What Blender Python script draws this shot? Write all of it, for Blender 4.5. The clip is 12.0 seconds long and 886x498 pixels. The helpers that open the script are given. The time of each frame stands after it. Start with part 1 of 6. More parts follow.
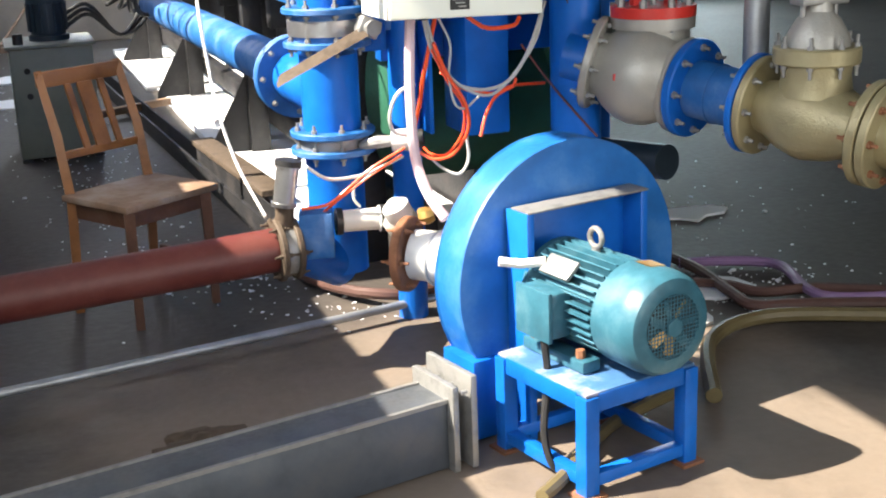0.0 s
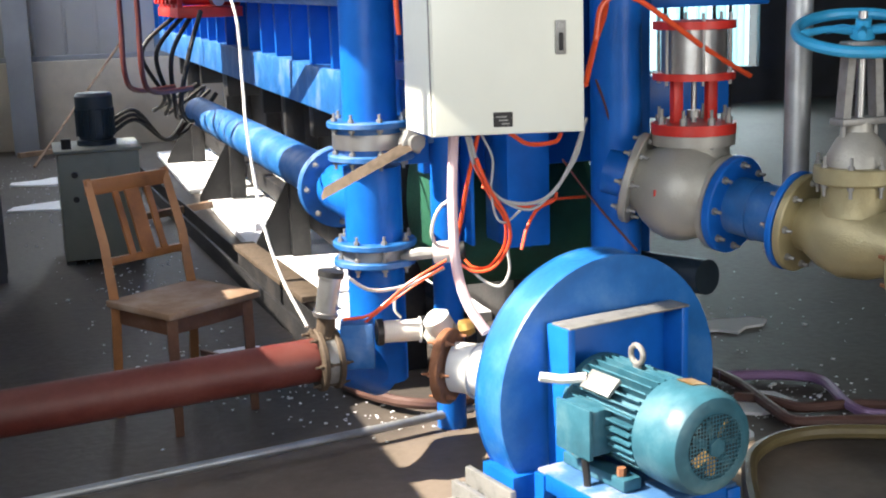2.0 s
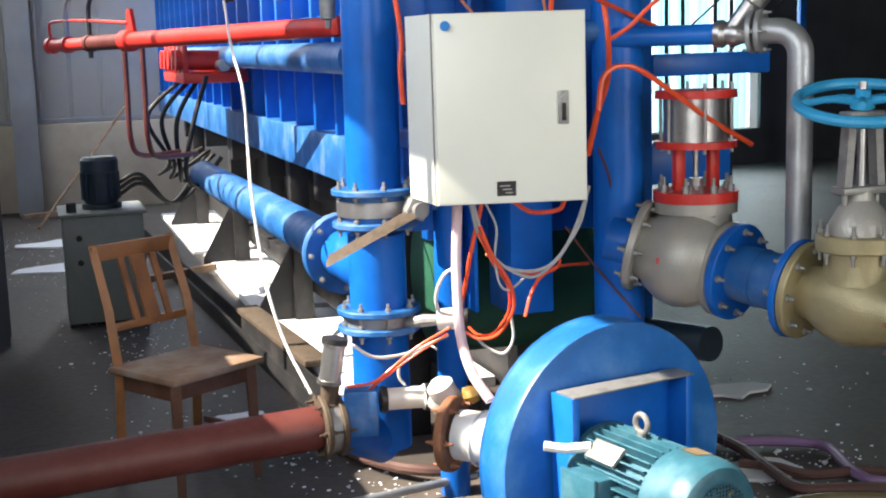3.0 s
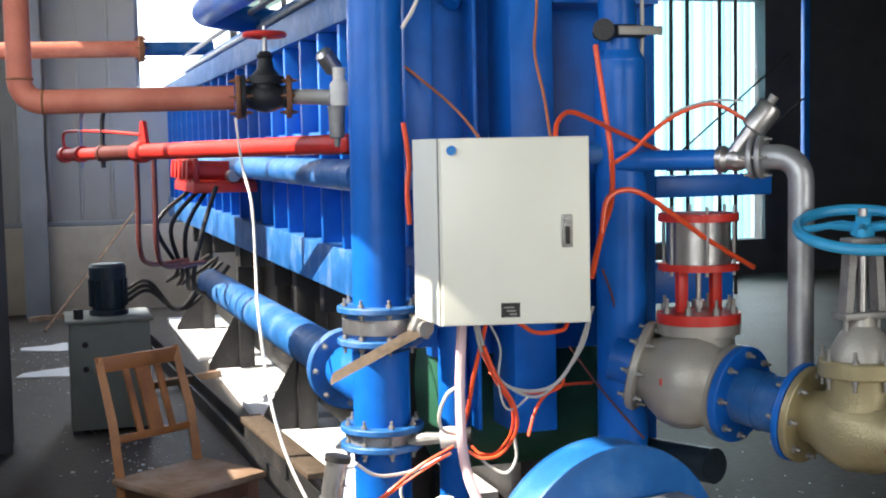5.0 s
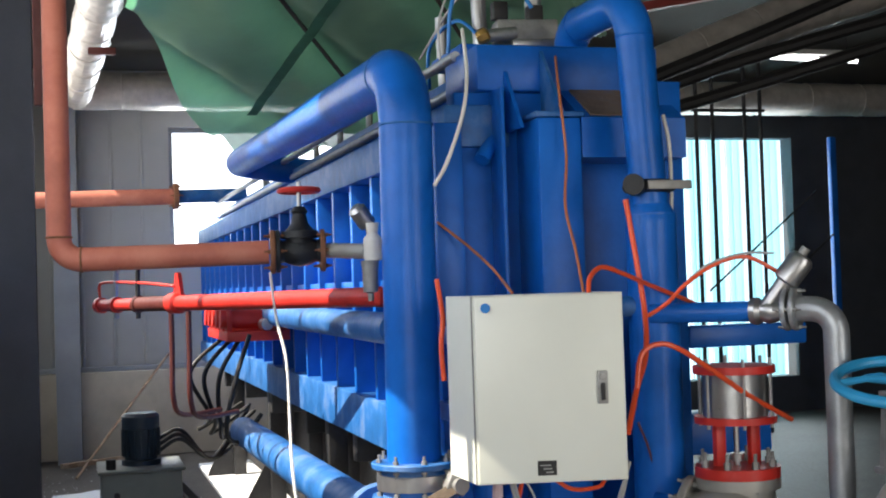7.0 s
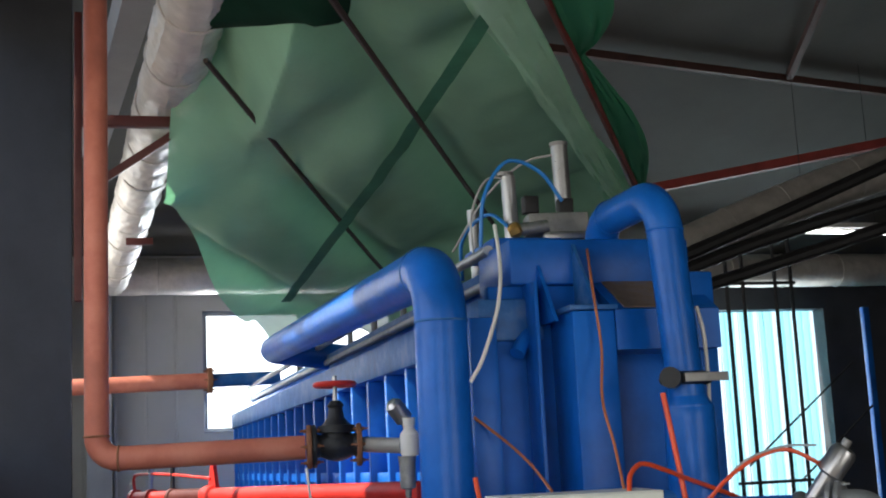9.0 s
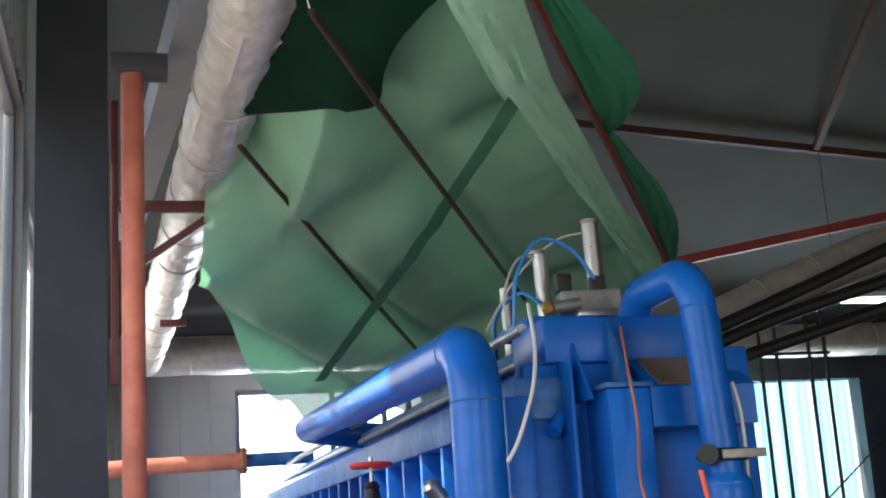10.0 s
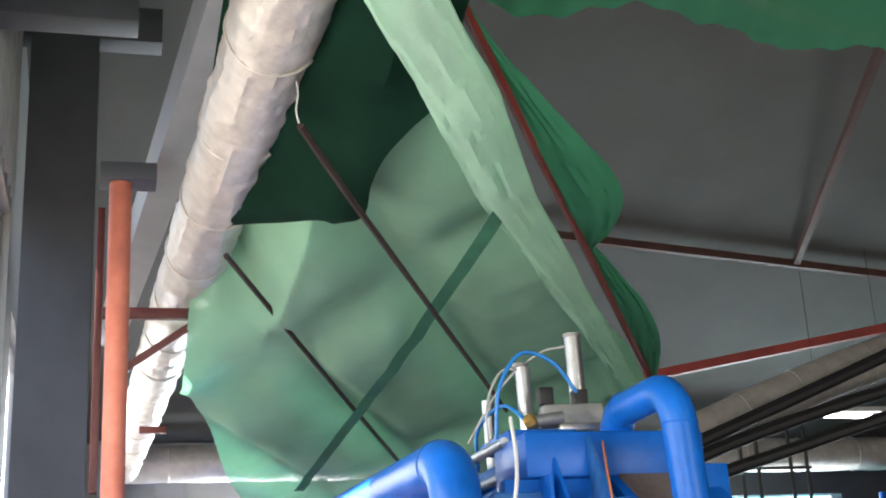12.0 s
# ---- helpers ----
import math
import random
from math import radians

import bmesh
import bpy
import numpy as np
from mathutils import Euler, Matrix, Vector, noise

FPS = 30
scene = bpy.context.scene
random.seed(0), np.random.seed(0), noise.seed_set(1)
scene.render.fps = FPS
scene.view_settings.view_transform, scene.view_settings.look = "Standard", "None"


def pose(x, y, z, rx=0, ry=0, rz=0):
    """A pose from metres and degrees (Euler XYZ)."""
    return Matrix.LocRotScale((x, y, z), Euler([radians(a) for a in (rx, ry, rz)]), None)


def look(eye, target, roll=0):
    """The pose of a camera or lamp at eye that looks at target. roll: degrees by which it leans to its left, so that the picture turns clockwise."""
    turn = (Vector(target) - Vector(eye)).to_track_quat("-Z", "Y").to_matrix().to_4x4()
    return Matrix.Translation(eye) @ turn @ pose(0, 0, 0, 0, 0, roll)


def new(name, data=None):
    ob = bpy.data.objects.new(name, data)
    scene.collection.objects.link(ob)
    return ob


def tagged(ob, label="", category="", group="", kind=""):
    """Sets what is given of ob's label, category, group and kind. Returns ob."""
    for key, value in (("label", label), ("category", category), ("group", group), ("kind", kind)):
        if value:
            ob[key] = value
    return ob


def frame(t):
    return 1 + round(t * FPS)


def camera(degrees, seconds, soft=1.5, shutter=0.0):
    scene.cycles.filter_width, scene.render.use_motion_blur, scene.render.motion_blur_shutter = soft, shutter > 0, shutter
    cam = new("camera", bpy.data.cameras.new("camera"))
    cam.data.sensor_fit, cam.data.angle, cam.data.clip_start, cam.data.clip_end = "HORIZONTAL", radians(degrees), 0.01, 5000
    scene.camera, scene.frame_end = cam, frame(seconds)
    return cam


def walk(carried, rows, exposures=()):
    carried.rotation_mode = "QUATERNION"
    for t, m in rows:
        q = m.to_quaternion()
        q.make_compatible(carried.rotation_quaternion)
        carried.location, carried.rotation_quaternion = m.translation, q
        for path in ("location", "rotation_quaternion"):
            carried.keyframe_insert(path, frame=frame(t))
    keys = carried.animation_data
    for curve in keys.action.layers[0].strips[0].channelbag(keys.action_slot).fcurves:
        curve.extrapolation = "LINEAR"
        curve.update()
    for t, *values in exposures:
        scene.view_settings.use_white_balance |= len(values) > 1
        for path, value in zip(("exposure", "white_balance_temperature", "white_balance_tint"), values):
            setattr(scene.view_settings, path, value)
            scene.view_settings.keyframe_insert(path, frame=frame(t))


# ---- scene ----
cam = camera(38.7, 12.0, soft=2.0)
PATH = [
    (0, (0.139, -0.259, 1.564), (0.773, 1.551, 0.998), -2.2),
    (0.5, (0.131, -0.265, 1.577), (0.757, 1.561, 1.055), -2.2),
    (1, (0.123, -0.272, 1.594), (0.739, 1.572, 1.125), -2.2),
    (1.5, (0.118, -0.275, 1.6), (0.726, 1.578, 1.154), -2.0),
    (2, (0.117, -0.267, 1.609), (0.717, 1.596, 1.198), -1.8),
    (2.5, (0.116, -0.268, 1.62), (0.715, 1.603, 1.246), -1.6),
    (3, (0.111, -0.274, 1.638), (0.715, 1.605, 1.319), -1.8),
    (5, (0.107, -0.304, 1.695), (0.712, 1.596, 1.537), -1.1),
    (5.5, (0.095, -0.31, 1.715), (0.683, 1.599, 1.623), -1.0),
    (6, (0.091, -0.316, 1.729), (0.667, 1.599, 1.682), -1.5),
    (6.5, (0.092, -0.316, 1.745), (0.664, 1.6, 1.753), -1.6),
    (8.5, (0.08, -0.332, 1.822), (0.626, 1.578, 2.055), -3.0),
    (9, (0.07, -0.346, 1.845), (0.593, 1.556, 2.172), -2.8),
    (9.5, (0.058, -0.366, 1.854), (0.551, 1.533, 2.242), -3.1),
    (10, (0.044, -0.386, 1.861), (0.523, 1.504, 2.305), -3.6),
    (10.5, (0.054, -0.383, 1.872), (0.54, 1.502, 2.331), -3.5),
    (11, (0.075, -0.375, 1.888), (0.562, 1.499, 2.391), -3.1),
    (11.5, (0.054, -0.403, 1.888), (0.559, 1.451, 2.445), -2.7),
    (12, (0.03, -0.424, 1.871), (0.534, 1.414, 2.477), -3.1),
]
EXPOSURES = [(0, 1.95), (3, 1.7), (6.5, 1.42), (8.5, 1.04), (9, 1.02), (9.5, 1.2), (10, 1.5), (11, 1.78), (12, 2.45)]
walk(cam, [(t, look(eye, target, roll)) for t, eye, target, roll in PATH], EXPOSURES)

# ---------- light ----------
world = bpy.data.worlds.new("world")
scene.world = world
world.use_nodes = True
wn = world.node_tree
sky = wn.nodes.new("ShaderNodeTexSky")
sky.sky_type, sky.sun_disc = "NISHITA", False
sky.sun_elevation, sky.sun_rotation = radians(47), radians(-85)
wn.links.new(sky.outputs[0], wn.nodes["Background"].inputs[0])
wn.nodes["Background"].inputs[1].default_value = 0.09


def lamp(name, kind, m, energy, colour, **more):
    data = bpy.data.lights.new(name, kind)
    data.energy, data.color = energy, colour
    if kind == "SUN":
        data.angle = radians(0.5)
    else:
        data.shape, data.size, data.size_y = "RECTANGLE", more["w"], more["h"]
    ob = new(name, data)
    ob.matrix_world = m
    return ob


SUN_AIM = Vector((0.68, -0.06, -0.73))
lamp("sun", "SUN", look((0, 0, 8), Vector((0, 0, 8)) + SUN_AIM), 5.0, (1.0, 0.9, 0.76))
lamp("side_window_daylight", "AREA", look((-0.62, 3.5, 2.7), (3, 3.7, 1.4)), 7, (1.0, 0.97, 0.93), w=2.4, h=1.3)
# Unseen lamp added to brighten the machine front.
lamp("added_front_fill", "AREA", look((-0.58, 0.1, 2.3), (1.7, 3.9, 2.2)), 19, (1.0, 0.97, 0.93), w=2.4, h=2.0)
# Fill lamp added in an invented opening behind the camera.
lamp("added_doorway_fill", "AREA", look((4.3, -3.9, 2.1), (2.6, 3, 1.5)), 52, (1.0, 0.95, 0.88), w=3.4, h=3.2)
# Fill lamp for the unseen bay added beyond the column.
lamp("added_rear_fill", "AREA", look((-0.62, 10.2, 3.0), (3, 10, 1.2)), 26, (1.0, 0.98, 0.94), w=4.4, h=2.0)
lamp("far_window_daylight", "AREA", look((1.9, 13.95, 3.0), (1.6, 6, 1.0)), 40, (0.85, 0.93, 1.0), w=1.5, h=1.3)
lamp("far_door_daylight", "AREA", look((8.0, 13.9, 2.0), (3.4, 6, 2.2)), 36, (0.88, 0.97, 1.0), w=2.4, h=3.0)

# ---------- helpers for building ----------
ORIGIN = {}


def thing(name, loc, label, category, group="", kind=""):
    ob = new(name)
    ob.empty_display_size = 0.05
    ob.location = loc
    ORIGIN[ob] = Vector(loc)
    return tagged(ob, label, category, group, kind)


def mesh_of(name, bm, material, smooth=True):
    me = bpy.data.meshes.new(name)
    bmesh.ops.recalc_face_normals(bm, faces=bm.faces[:])
    if smooth:
        for f in bm.faces:
            f.smooth = True
        for e in bm.edges:
            e.smooth = len(e.link_faces) == 2 and e.calc_face_angle(0) < 0.6
    bm.to_mesh(me)
    bm.free()
    me.materials.append(material)
    return me


def part(name, bm, material, parent, label=""):
    """One mesh, built in world coordinates, as a part of a thing."""
    me = mesh_of(name, bm, material)
    me.transform(Matrix.Translation(-ORIGIN[parent]))
    ob = new(name, me)
    ob.parent = parent
    ORIGIN[ob] = ORIGIN[parent]
    return tagged(ob, label)


def single(name, bm, material, label, category, group="", kind=""):
    """A thing that is one mesh."""
    ob = new(name, mesh_of(name, bm, material))
    ORIGIN[ob] = Vector((0, 0, 0))
    return tagged(ob, label, category, group, kind)


def B():
    return bmesh.new()


def basis(d):
    d = Vector(d).normalized()
    return d.to_track_quat("Z", "Y").to_matrix().to_4x4()


def cyl(bm, a, b, r, r2=None, seg=28, caps=True):
    a, b = Vector(a), Vector(b)
    m = Matrix.Translation((a + b) / 2) @ basis(b - a)
    bmesh.ops.create_cone(bm, cap_ends=caps, segments=seg, radius1=r, radius2=r if r2 is None else r2, depth=(b - a).length, matrix=m)
    return bm


def box(bm, c, size, m=None, bevel=0.0):
    got = bmesh.ops.create_cube(bm, size=1.0, matrix=Matrix.Translation(c) @ (m or Matrix.Identity(4)) @ Matrix.Diagonal((*size, 1)))
    if bevel:
        edges = list({e for v in got["verts"] for e in v.link_edges})
        bmesh.ops.bevel(bm, geom=edges, offset=bevel, segments=2, profile=0.5, affect="EDGES")
    return bm


def span(bm, lo, hi, bevel=0.0):
    lo, hi = Vector(lo), Vector(hi)
    return box(bm, (lo + hi) / 2, hi - lo, None, bevel)


def prism(bm, pts, d):
    """A polygon of points pushed along d."""
    d = Vector(d)
    lo = [bm.verts.new(p) for p in pts]
    hi = [bm.verts.new(Vector(p) + d) for p in pts]
    n = len(pts)
    bm.faces.new(lo)
    bm.faces.new(hi[::-1])
    for i in range(n):
        bm.faces.new((lo[i], lo[(i + 1) % n], hi[(i + 1) % n], hi[i]))
    return bm


def smooth_path(pts, n=8):
    """Catmull-Rom through the points."""
    pts = [Vector(p) for p in pts]
    ext = [2 * pts[0] - pts[1], *pts, 2 * pts[-1] - pts[-2]]
    out = []
    for i in range(1, len(ext) - 2):
        p0, p1, p2, p3 = ext[i - 1 : i + 3]
        for k in range(n):
            t = k / n
            out.append(0.5 * (2 * p1 + (p2 - p0) * t + (2 * p0 - 5 * p1 + 4 * p2 - p3) * t * t + (3 * p1 - p0 - 3 * p2 + p3) * t**3))
    return out + [pts[-1]]


def tube(bm, path, r, seg=10):
    """A round tube swept along a path; r: a number or one radius a point."""
    path = [Vector(p) for p in path]
    rs = r if isinstance(r, (list, tuple)) else [r] * len(path)
    t0 = (path[1] - path[0]).normalized()
    side = t0.orthogonal().normalized()
    rings = []
    for i, p in enumerate(path):
        t = (path[min(i + 1, len(path) - 1)] - path[max(i - 1, 0)]).normalized()
        side = (side - t * side.dot(t)).normalized()
        up = t.cross(side)
        rings.append([bm.verts.new(p + rs[i] * (math.cos(a) * side + math.sin(a) * up)) for a in (2 * math.pi * k / seg for k in range(seg))])
    for one, two in zip(rings, rings[1:]):
        for k in range(seg):
            bm.faces.new((one[k], one[(k + 1) % seg], two[(k + 1) % seg], two[k]))
    bm.faces.new(rings[0][::-1])
    bm.faces.new(rings[-1])
    return bm


def bend(a, corner, b, r, n=10):
    """A path from a to b round a corner with a bend of radius r."""
    a, c, b = Vector(a), Vector(corner), Vector(b)
    u, v = (a - c).normalized(), (b - c).normalized()
    half = u.angle(v) / 2
    cut = r / math.tan(half)
    p, q = c + u * cut, c + v * cut
    centre = c + (u + v).normalized() * (r / math.sin(half))
    e1, e2 = (p - centre), (q - centre)
    out = [a]
    ang = e1.angle(e2)
    for k in range(n + 1):
        s = k / n
        out.append(centre + (math.sin((1 - s) * ang) * e1 + math.sin(s * ang) * e2) / math.sin(ang))
    return out + [b]


def lathe(bm, base, d, profile, seg=32):
    """Rings of (radius, distance along d)."""
    m = Matrix.Translation(base) @ basis(d)
    rings = []
    for r, h in profile:
        rings.append([bm.verts.new(m @ Vector((r * math.cos(2 * math.pi * k / seg), r * math.sin(2 * math.pi * k / seg), h))) for k in range(seg)])
    for one, two in zip(rings, rings[1:]):
        for k in range(seg):
            bm.faces.new((one[k], one[(k + 1) % seg], two[(k + 1) % seg], two[k]))
    bm.faces.new(rings[0][::-1])
    bm.faces.new(rings[-1])
    return bm


def torus(bm, c, d, R, r, seg=32, ring=10, arc=2 * math.pi):
    m = Matrix.Translation(c) @ basis(d)
    full = arc > 6.28
    n = seg if full else seg + 1
    rings = []
    for i in range(n):
        a = arc * i / seg
        rings.append([bm.verts.new(m @ Vector(((R + r * math.cos(b)) * math.cos(a), (R + r * math.cos(b)) * math.sin(a), r * math.sin(b)))) for b in (2 * math.pi * k / ring for k in range(ring))])
    for i in range(seg):
        one, two = rings[i], rings[(i + 1) % n]
        for k in range(ring):
            bm.faces.new((one[k], one[(k + 1) % ring], two[(k + 1) % ring], two[k]))
    return bm


def bolts(parent, material, c, d, R, n, r=0.009, h=0.03, phase=0.0):
    """Hexagon bolts round a flange, each a part of its own on one mesh."""
    m = Matrix.Translation(c) @ basis(d)
    bm = B()
    bmesh.ops.create_cone(bm, cap_ends=True, segments=6, radius1=r, radius2=r, depth=h)
    bmesh.ops.create_cone(bm, cap_ends=True, segments=8, radius1=r * 0.55, radius2=r * 0.5, depth=h * 1.7)
    me = mesh_of("bolt", bm, material)
    for k in range(n):
        a = 2 * math.pi * (k + phase) / n
        ob = new("bolt", me)
        ob.parent = parent
        ob.matrix_basis = Matrix.Translation(-ORIGIN[parent]) @ m @ Matrix.Translation((R * math.cos(a), R * math.sin(a), 0))


def flange(parent, material, bolt_material, c, d, R, t=0.022, n=8, label=""):
    d = Vector(d).normalized()
    c = Vector(c)
    bm = lathe(B(), c - d * t / 2, d, [(R - 0.004, 0), (R, 0.004), (R, t - 0.004), (R - 0.004, t)])
    ob = part("flange", bm, material, parent, label)
    bolts(parent, bolt_material, c, d, R * 0.84, n, r=max(0.007, R * 0.075), h=t + 0.022)
    return ob


# ---------- materials ----------
def surface(name, colour, rough=0.5, metal=0.0, vary=0.25, scale=6.0, bump=0.15, dirt=0.0, dirt_colour=(0.12, 0.1, 0.08), wear=None, grain=60.0, coat=0.0):
    mt = bpy.data.materials.new(name)
    mt.use_nodes = True
    nt = mt.node_tree
    n, l = nt.nodes, nt.links
    bsdf = n["Principled BSDF"]
    co = n.new("ShaderNodeTexCoord")
    big = n.new("ShaderNodeTexNoise")
    big.inputs["Scale"].default_value, big.inputs["Detail"].default_value, big.inputs["Roughness"].default_value = scale, 6, 0.6
    fine = n.new("ShaderNodeTexNoise")
    fine.inputs["Scale"].default_value, fine.inputs["Detail"].default_value = grain, 4
    for q in (big, fine):
        l.new(co.outputs["Object"], q.inputs["Vector"])
    ramp = n.new("ShaderNodeMapRange")
    ramp.inputs[1].default_value, ramp.inputs[2].default_value = 0.3, 0.7
    ramp.inputs[3].default_value, ramp.inputs[4].default_value = 1 - vary, 1 + vary * 0.6
    l.new(big.outputs[0], ramp.inputs[0])
    mul = n.new("ShaderNodeMix")
    mul.data_type, mul.blend_type = "RGBA", "MULTIPLY"
    mul.inputs[0].default_value = 1.0
    mul.inputs[6].default_value = (*colour, 1)
    l.new(ramp.outputs[0], mul.inputs[7])
    last = mul.outputs[2]
    for amount, tone, source, lo, hi in ((dirt, dirt_colour, big, 0.5, 0.68), (0.8 if wear else 0, wear, fine, 0.62, 0.7)):
        if amount:
            edge = n.new("ShaderNodeMapRange")
            edge.inputs[1].default_value, edge.inputs[2].default_value, edge.inputs[3].default_value, edge.inputs[4].default_value = lo, hi, 0.0, amount
            l.new(source.outputs[0], edge.inputs[0])
            mix = n.new("ShaderNodeMix")
            mix.data_type = "RGBA"
            l.new(edge.outputs[0], mix.inputs[0])
            l.new(last, mix.inputs[6])
            mix.inputs[7].default_value = (*tone, 1)
            last = mix.outputs[2]
    l.new(last, bsdf.inputs["Base Color"])
    rr = n.new("ShaderNodeMapRange")
    rr.inputs[3].default_value, rr.inputs[4].default_value = max(0.02, rough - 0.12), min(1, rough + 0.15)
    l.new(fine.outputs[0], rr.inputs[0])
    l.new(rr.outputs[0], bsdf.inputs["Roughness"])
    bsdf.inputs["Metallic"].default_value = metal
    bsdf.inputs["Coat Weight"].default_value = coat
    if bump:
        bp = n.new("ShaderNodeBump")
        bp.inputs["Strength"].default_value, bp.inputs["Distance"].default_value = bump, 0.01
        l.new(fine.outputs[0], bp.inputs["Height"])
        l.new(bp.outputs[0], bsdf.inputs["Normal"])
    return mt


BLUE = surface("blue_paint", (0.006, 0.13, 0.55), 0.34, vary=0.35, scale=3, bump=0.08, dirt=0.18, dirt_colour=(0.03, 0.14, 0.36))
BLUE.node_tree.nodes["Principled BSDF"].inputs["Specular IOR Level"].default_value = 0.3
BLUE_DUSTY = surface("dusty_blue_paint", (0.014, 0.13, 0.4), 0.5, vary=0.4, scale=7, bump=0.12, dirt=0.6, dirt_colour=(0.16, 0.22, 0.34))
GRUBBY = surface("scuffed_blue_paint", (0.05, 0.15, 0.34), 0.6, vary=0.4, scale=9, bump=0.2, dirt=0.9, dirt_colour=(0.34, 0.3, 0.27))
FANBLUE = surface("dusty_fan_paint", (0.012, 0.14, 0.46), 0.42, vary=0.3, scale=5, bump=0.1, dirt=0.45, dirt_colour=(0.13, 0.27, 0.45))
TEAL = surface("teal_motor_paint", (0.035, 0.135, 0.19), 0.42, vary=0.35, scale=8, bump=0.12, dirt=0.45, dirt_colour=(0.14, 0.22, 0.23))
RED = surface("red_paint", (0.62, 0.035, 0.025), 0.4, vary=0.25, bump=0.06)
PRIMER = surface("red_primer", (0.5, 0.15, 0.095), 0.6, vary=0.3, scale=4, bump=0.12, dirt=0.35, dirt_colour=(0.5, 0.24, 0.16))
OXIDE = surface("red_oxide_primer", (0.11, 0.022, 0.017), 0.5, vary=0.35, scale=5, bump=0.1, dirt=0.3, dirt_colour=(0.12, 0.05, 0.04))
RUST = surface("rusty_steel", (0.3, 0.13, 0.065), 0.75, 0.2, vary=0.4, scale=14, bump=0.3, dirt=0.5, dirt_colour=(0.12, 0.06, 0.04))
GRIME = surface("grimy_iron", (0.11, 0.08, 0.055), 0.7, 0.2, vary=0.5, scale=18, bump=0.3, dirt=0.5, dirt_colour=(0.04, 0.03, 0.025))
BLACK = surface("black_steel", (0.018, 0.018, 0.02), 0.55, vary=0.4, scale=5, bump=0.1, dirt=0.4, dirt_colour=(0.06, 0.05, 0.045))
CASTIRON = surface("black_cast_iron", (0.02, 0.022, 0.025), 0.5, 0.1, vary=0.3, bump=0.3, grain=120)
SILVER = surface("silver_cast_paint", (0.42, 0.41, 0.37), 0.4, 0.35, vary=0.2, bump=0.2, grain=140, dirt=0.35, dirt_colour=(0.25, 0.23, 0.2))
GOLD = surface("pale_bronze_paint", (0.40, 0.35, 0.2), 0.4, 0.35, vary=0.25, bump=0.2, grain=140, dirt=0.4, dirt_colour=(0.22, 0.18, 0.11))
STEEL = surface("bare_steel", (0.5, 0.5, 0.5), 0.32, 0.9, vary=0.2, bump=0.08)
DUCTGREY = surface("weathered_duct_sheet", (0.11, 0.125, 0.145), 0.42, 0.4, vary=0.35, scale=6, bump=0.1, dirt=0.4, dirt_colour=(0.12, 0.11, 0.1))
GALV = surface("galvanised_steel", (0.42, 0.44, 0.46), 0.42, 0.7, vary=0.25, scale=12, bump=0.08)
ZINC = surface("dull_zinc", (0.34, 0.34, 0.33), 0.5, 0.6, vary=0.35, scale=20, bump=0.15, dirt=0.3)
CREAM = surface("pale_cabinet_enamel", (0.74, 0.76, 0.68), 0.35, vary=0.06, scale=2, bump=0.03)
CONCRETE = surface("worn_concrete", (0.15, 0.118, 0.09), 0.6, vary=0.5, scale=1.6, bump=0.3, dirt=0.7, dirt_colour=(0.05, 0.045, 0.042), grain=25)


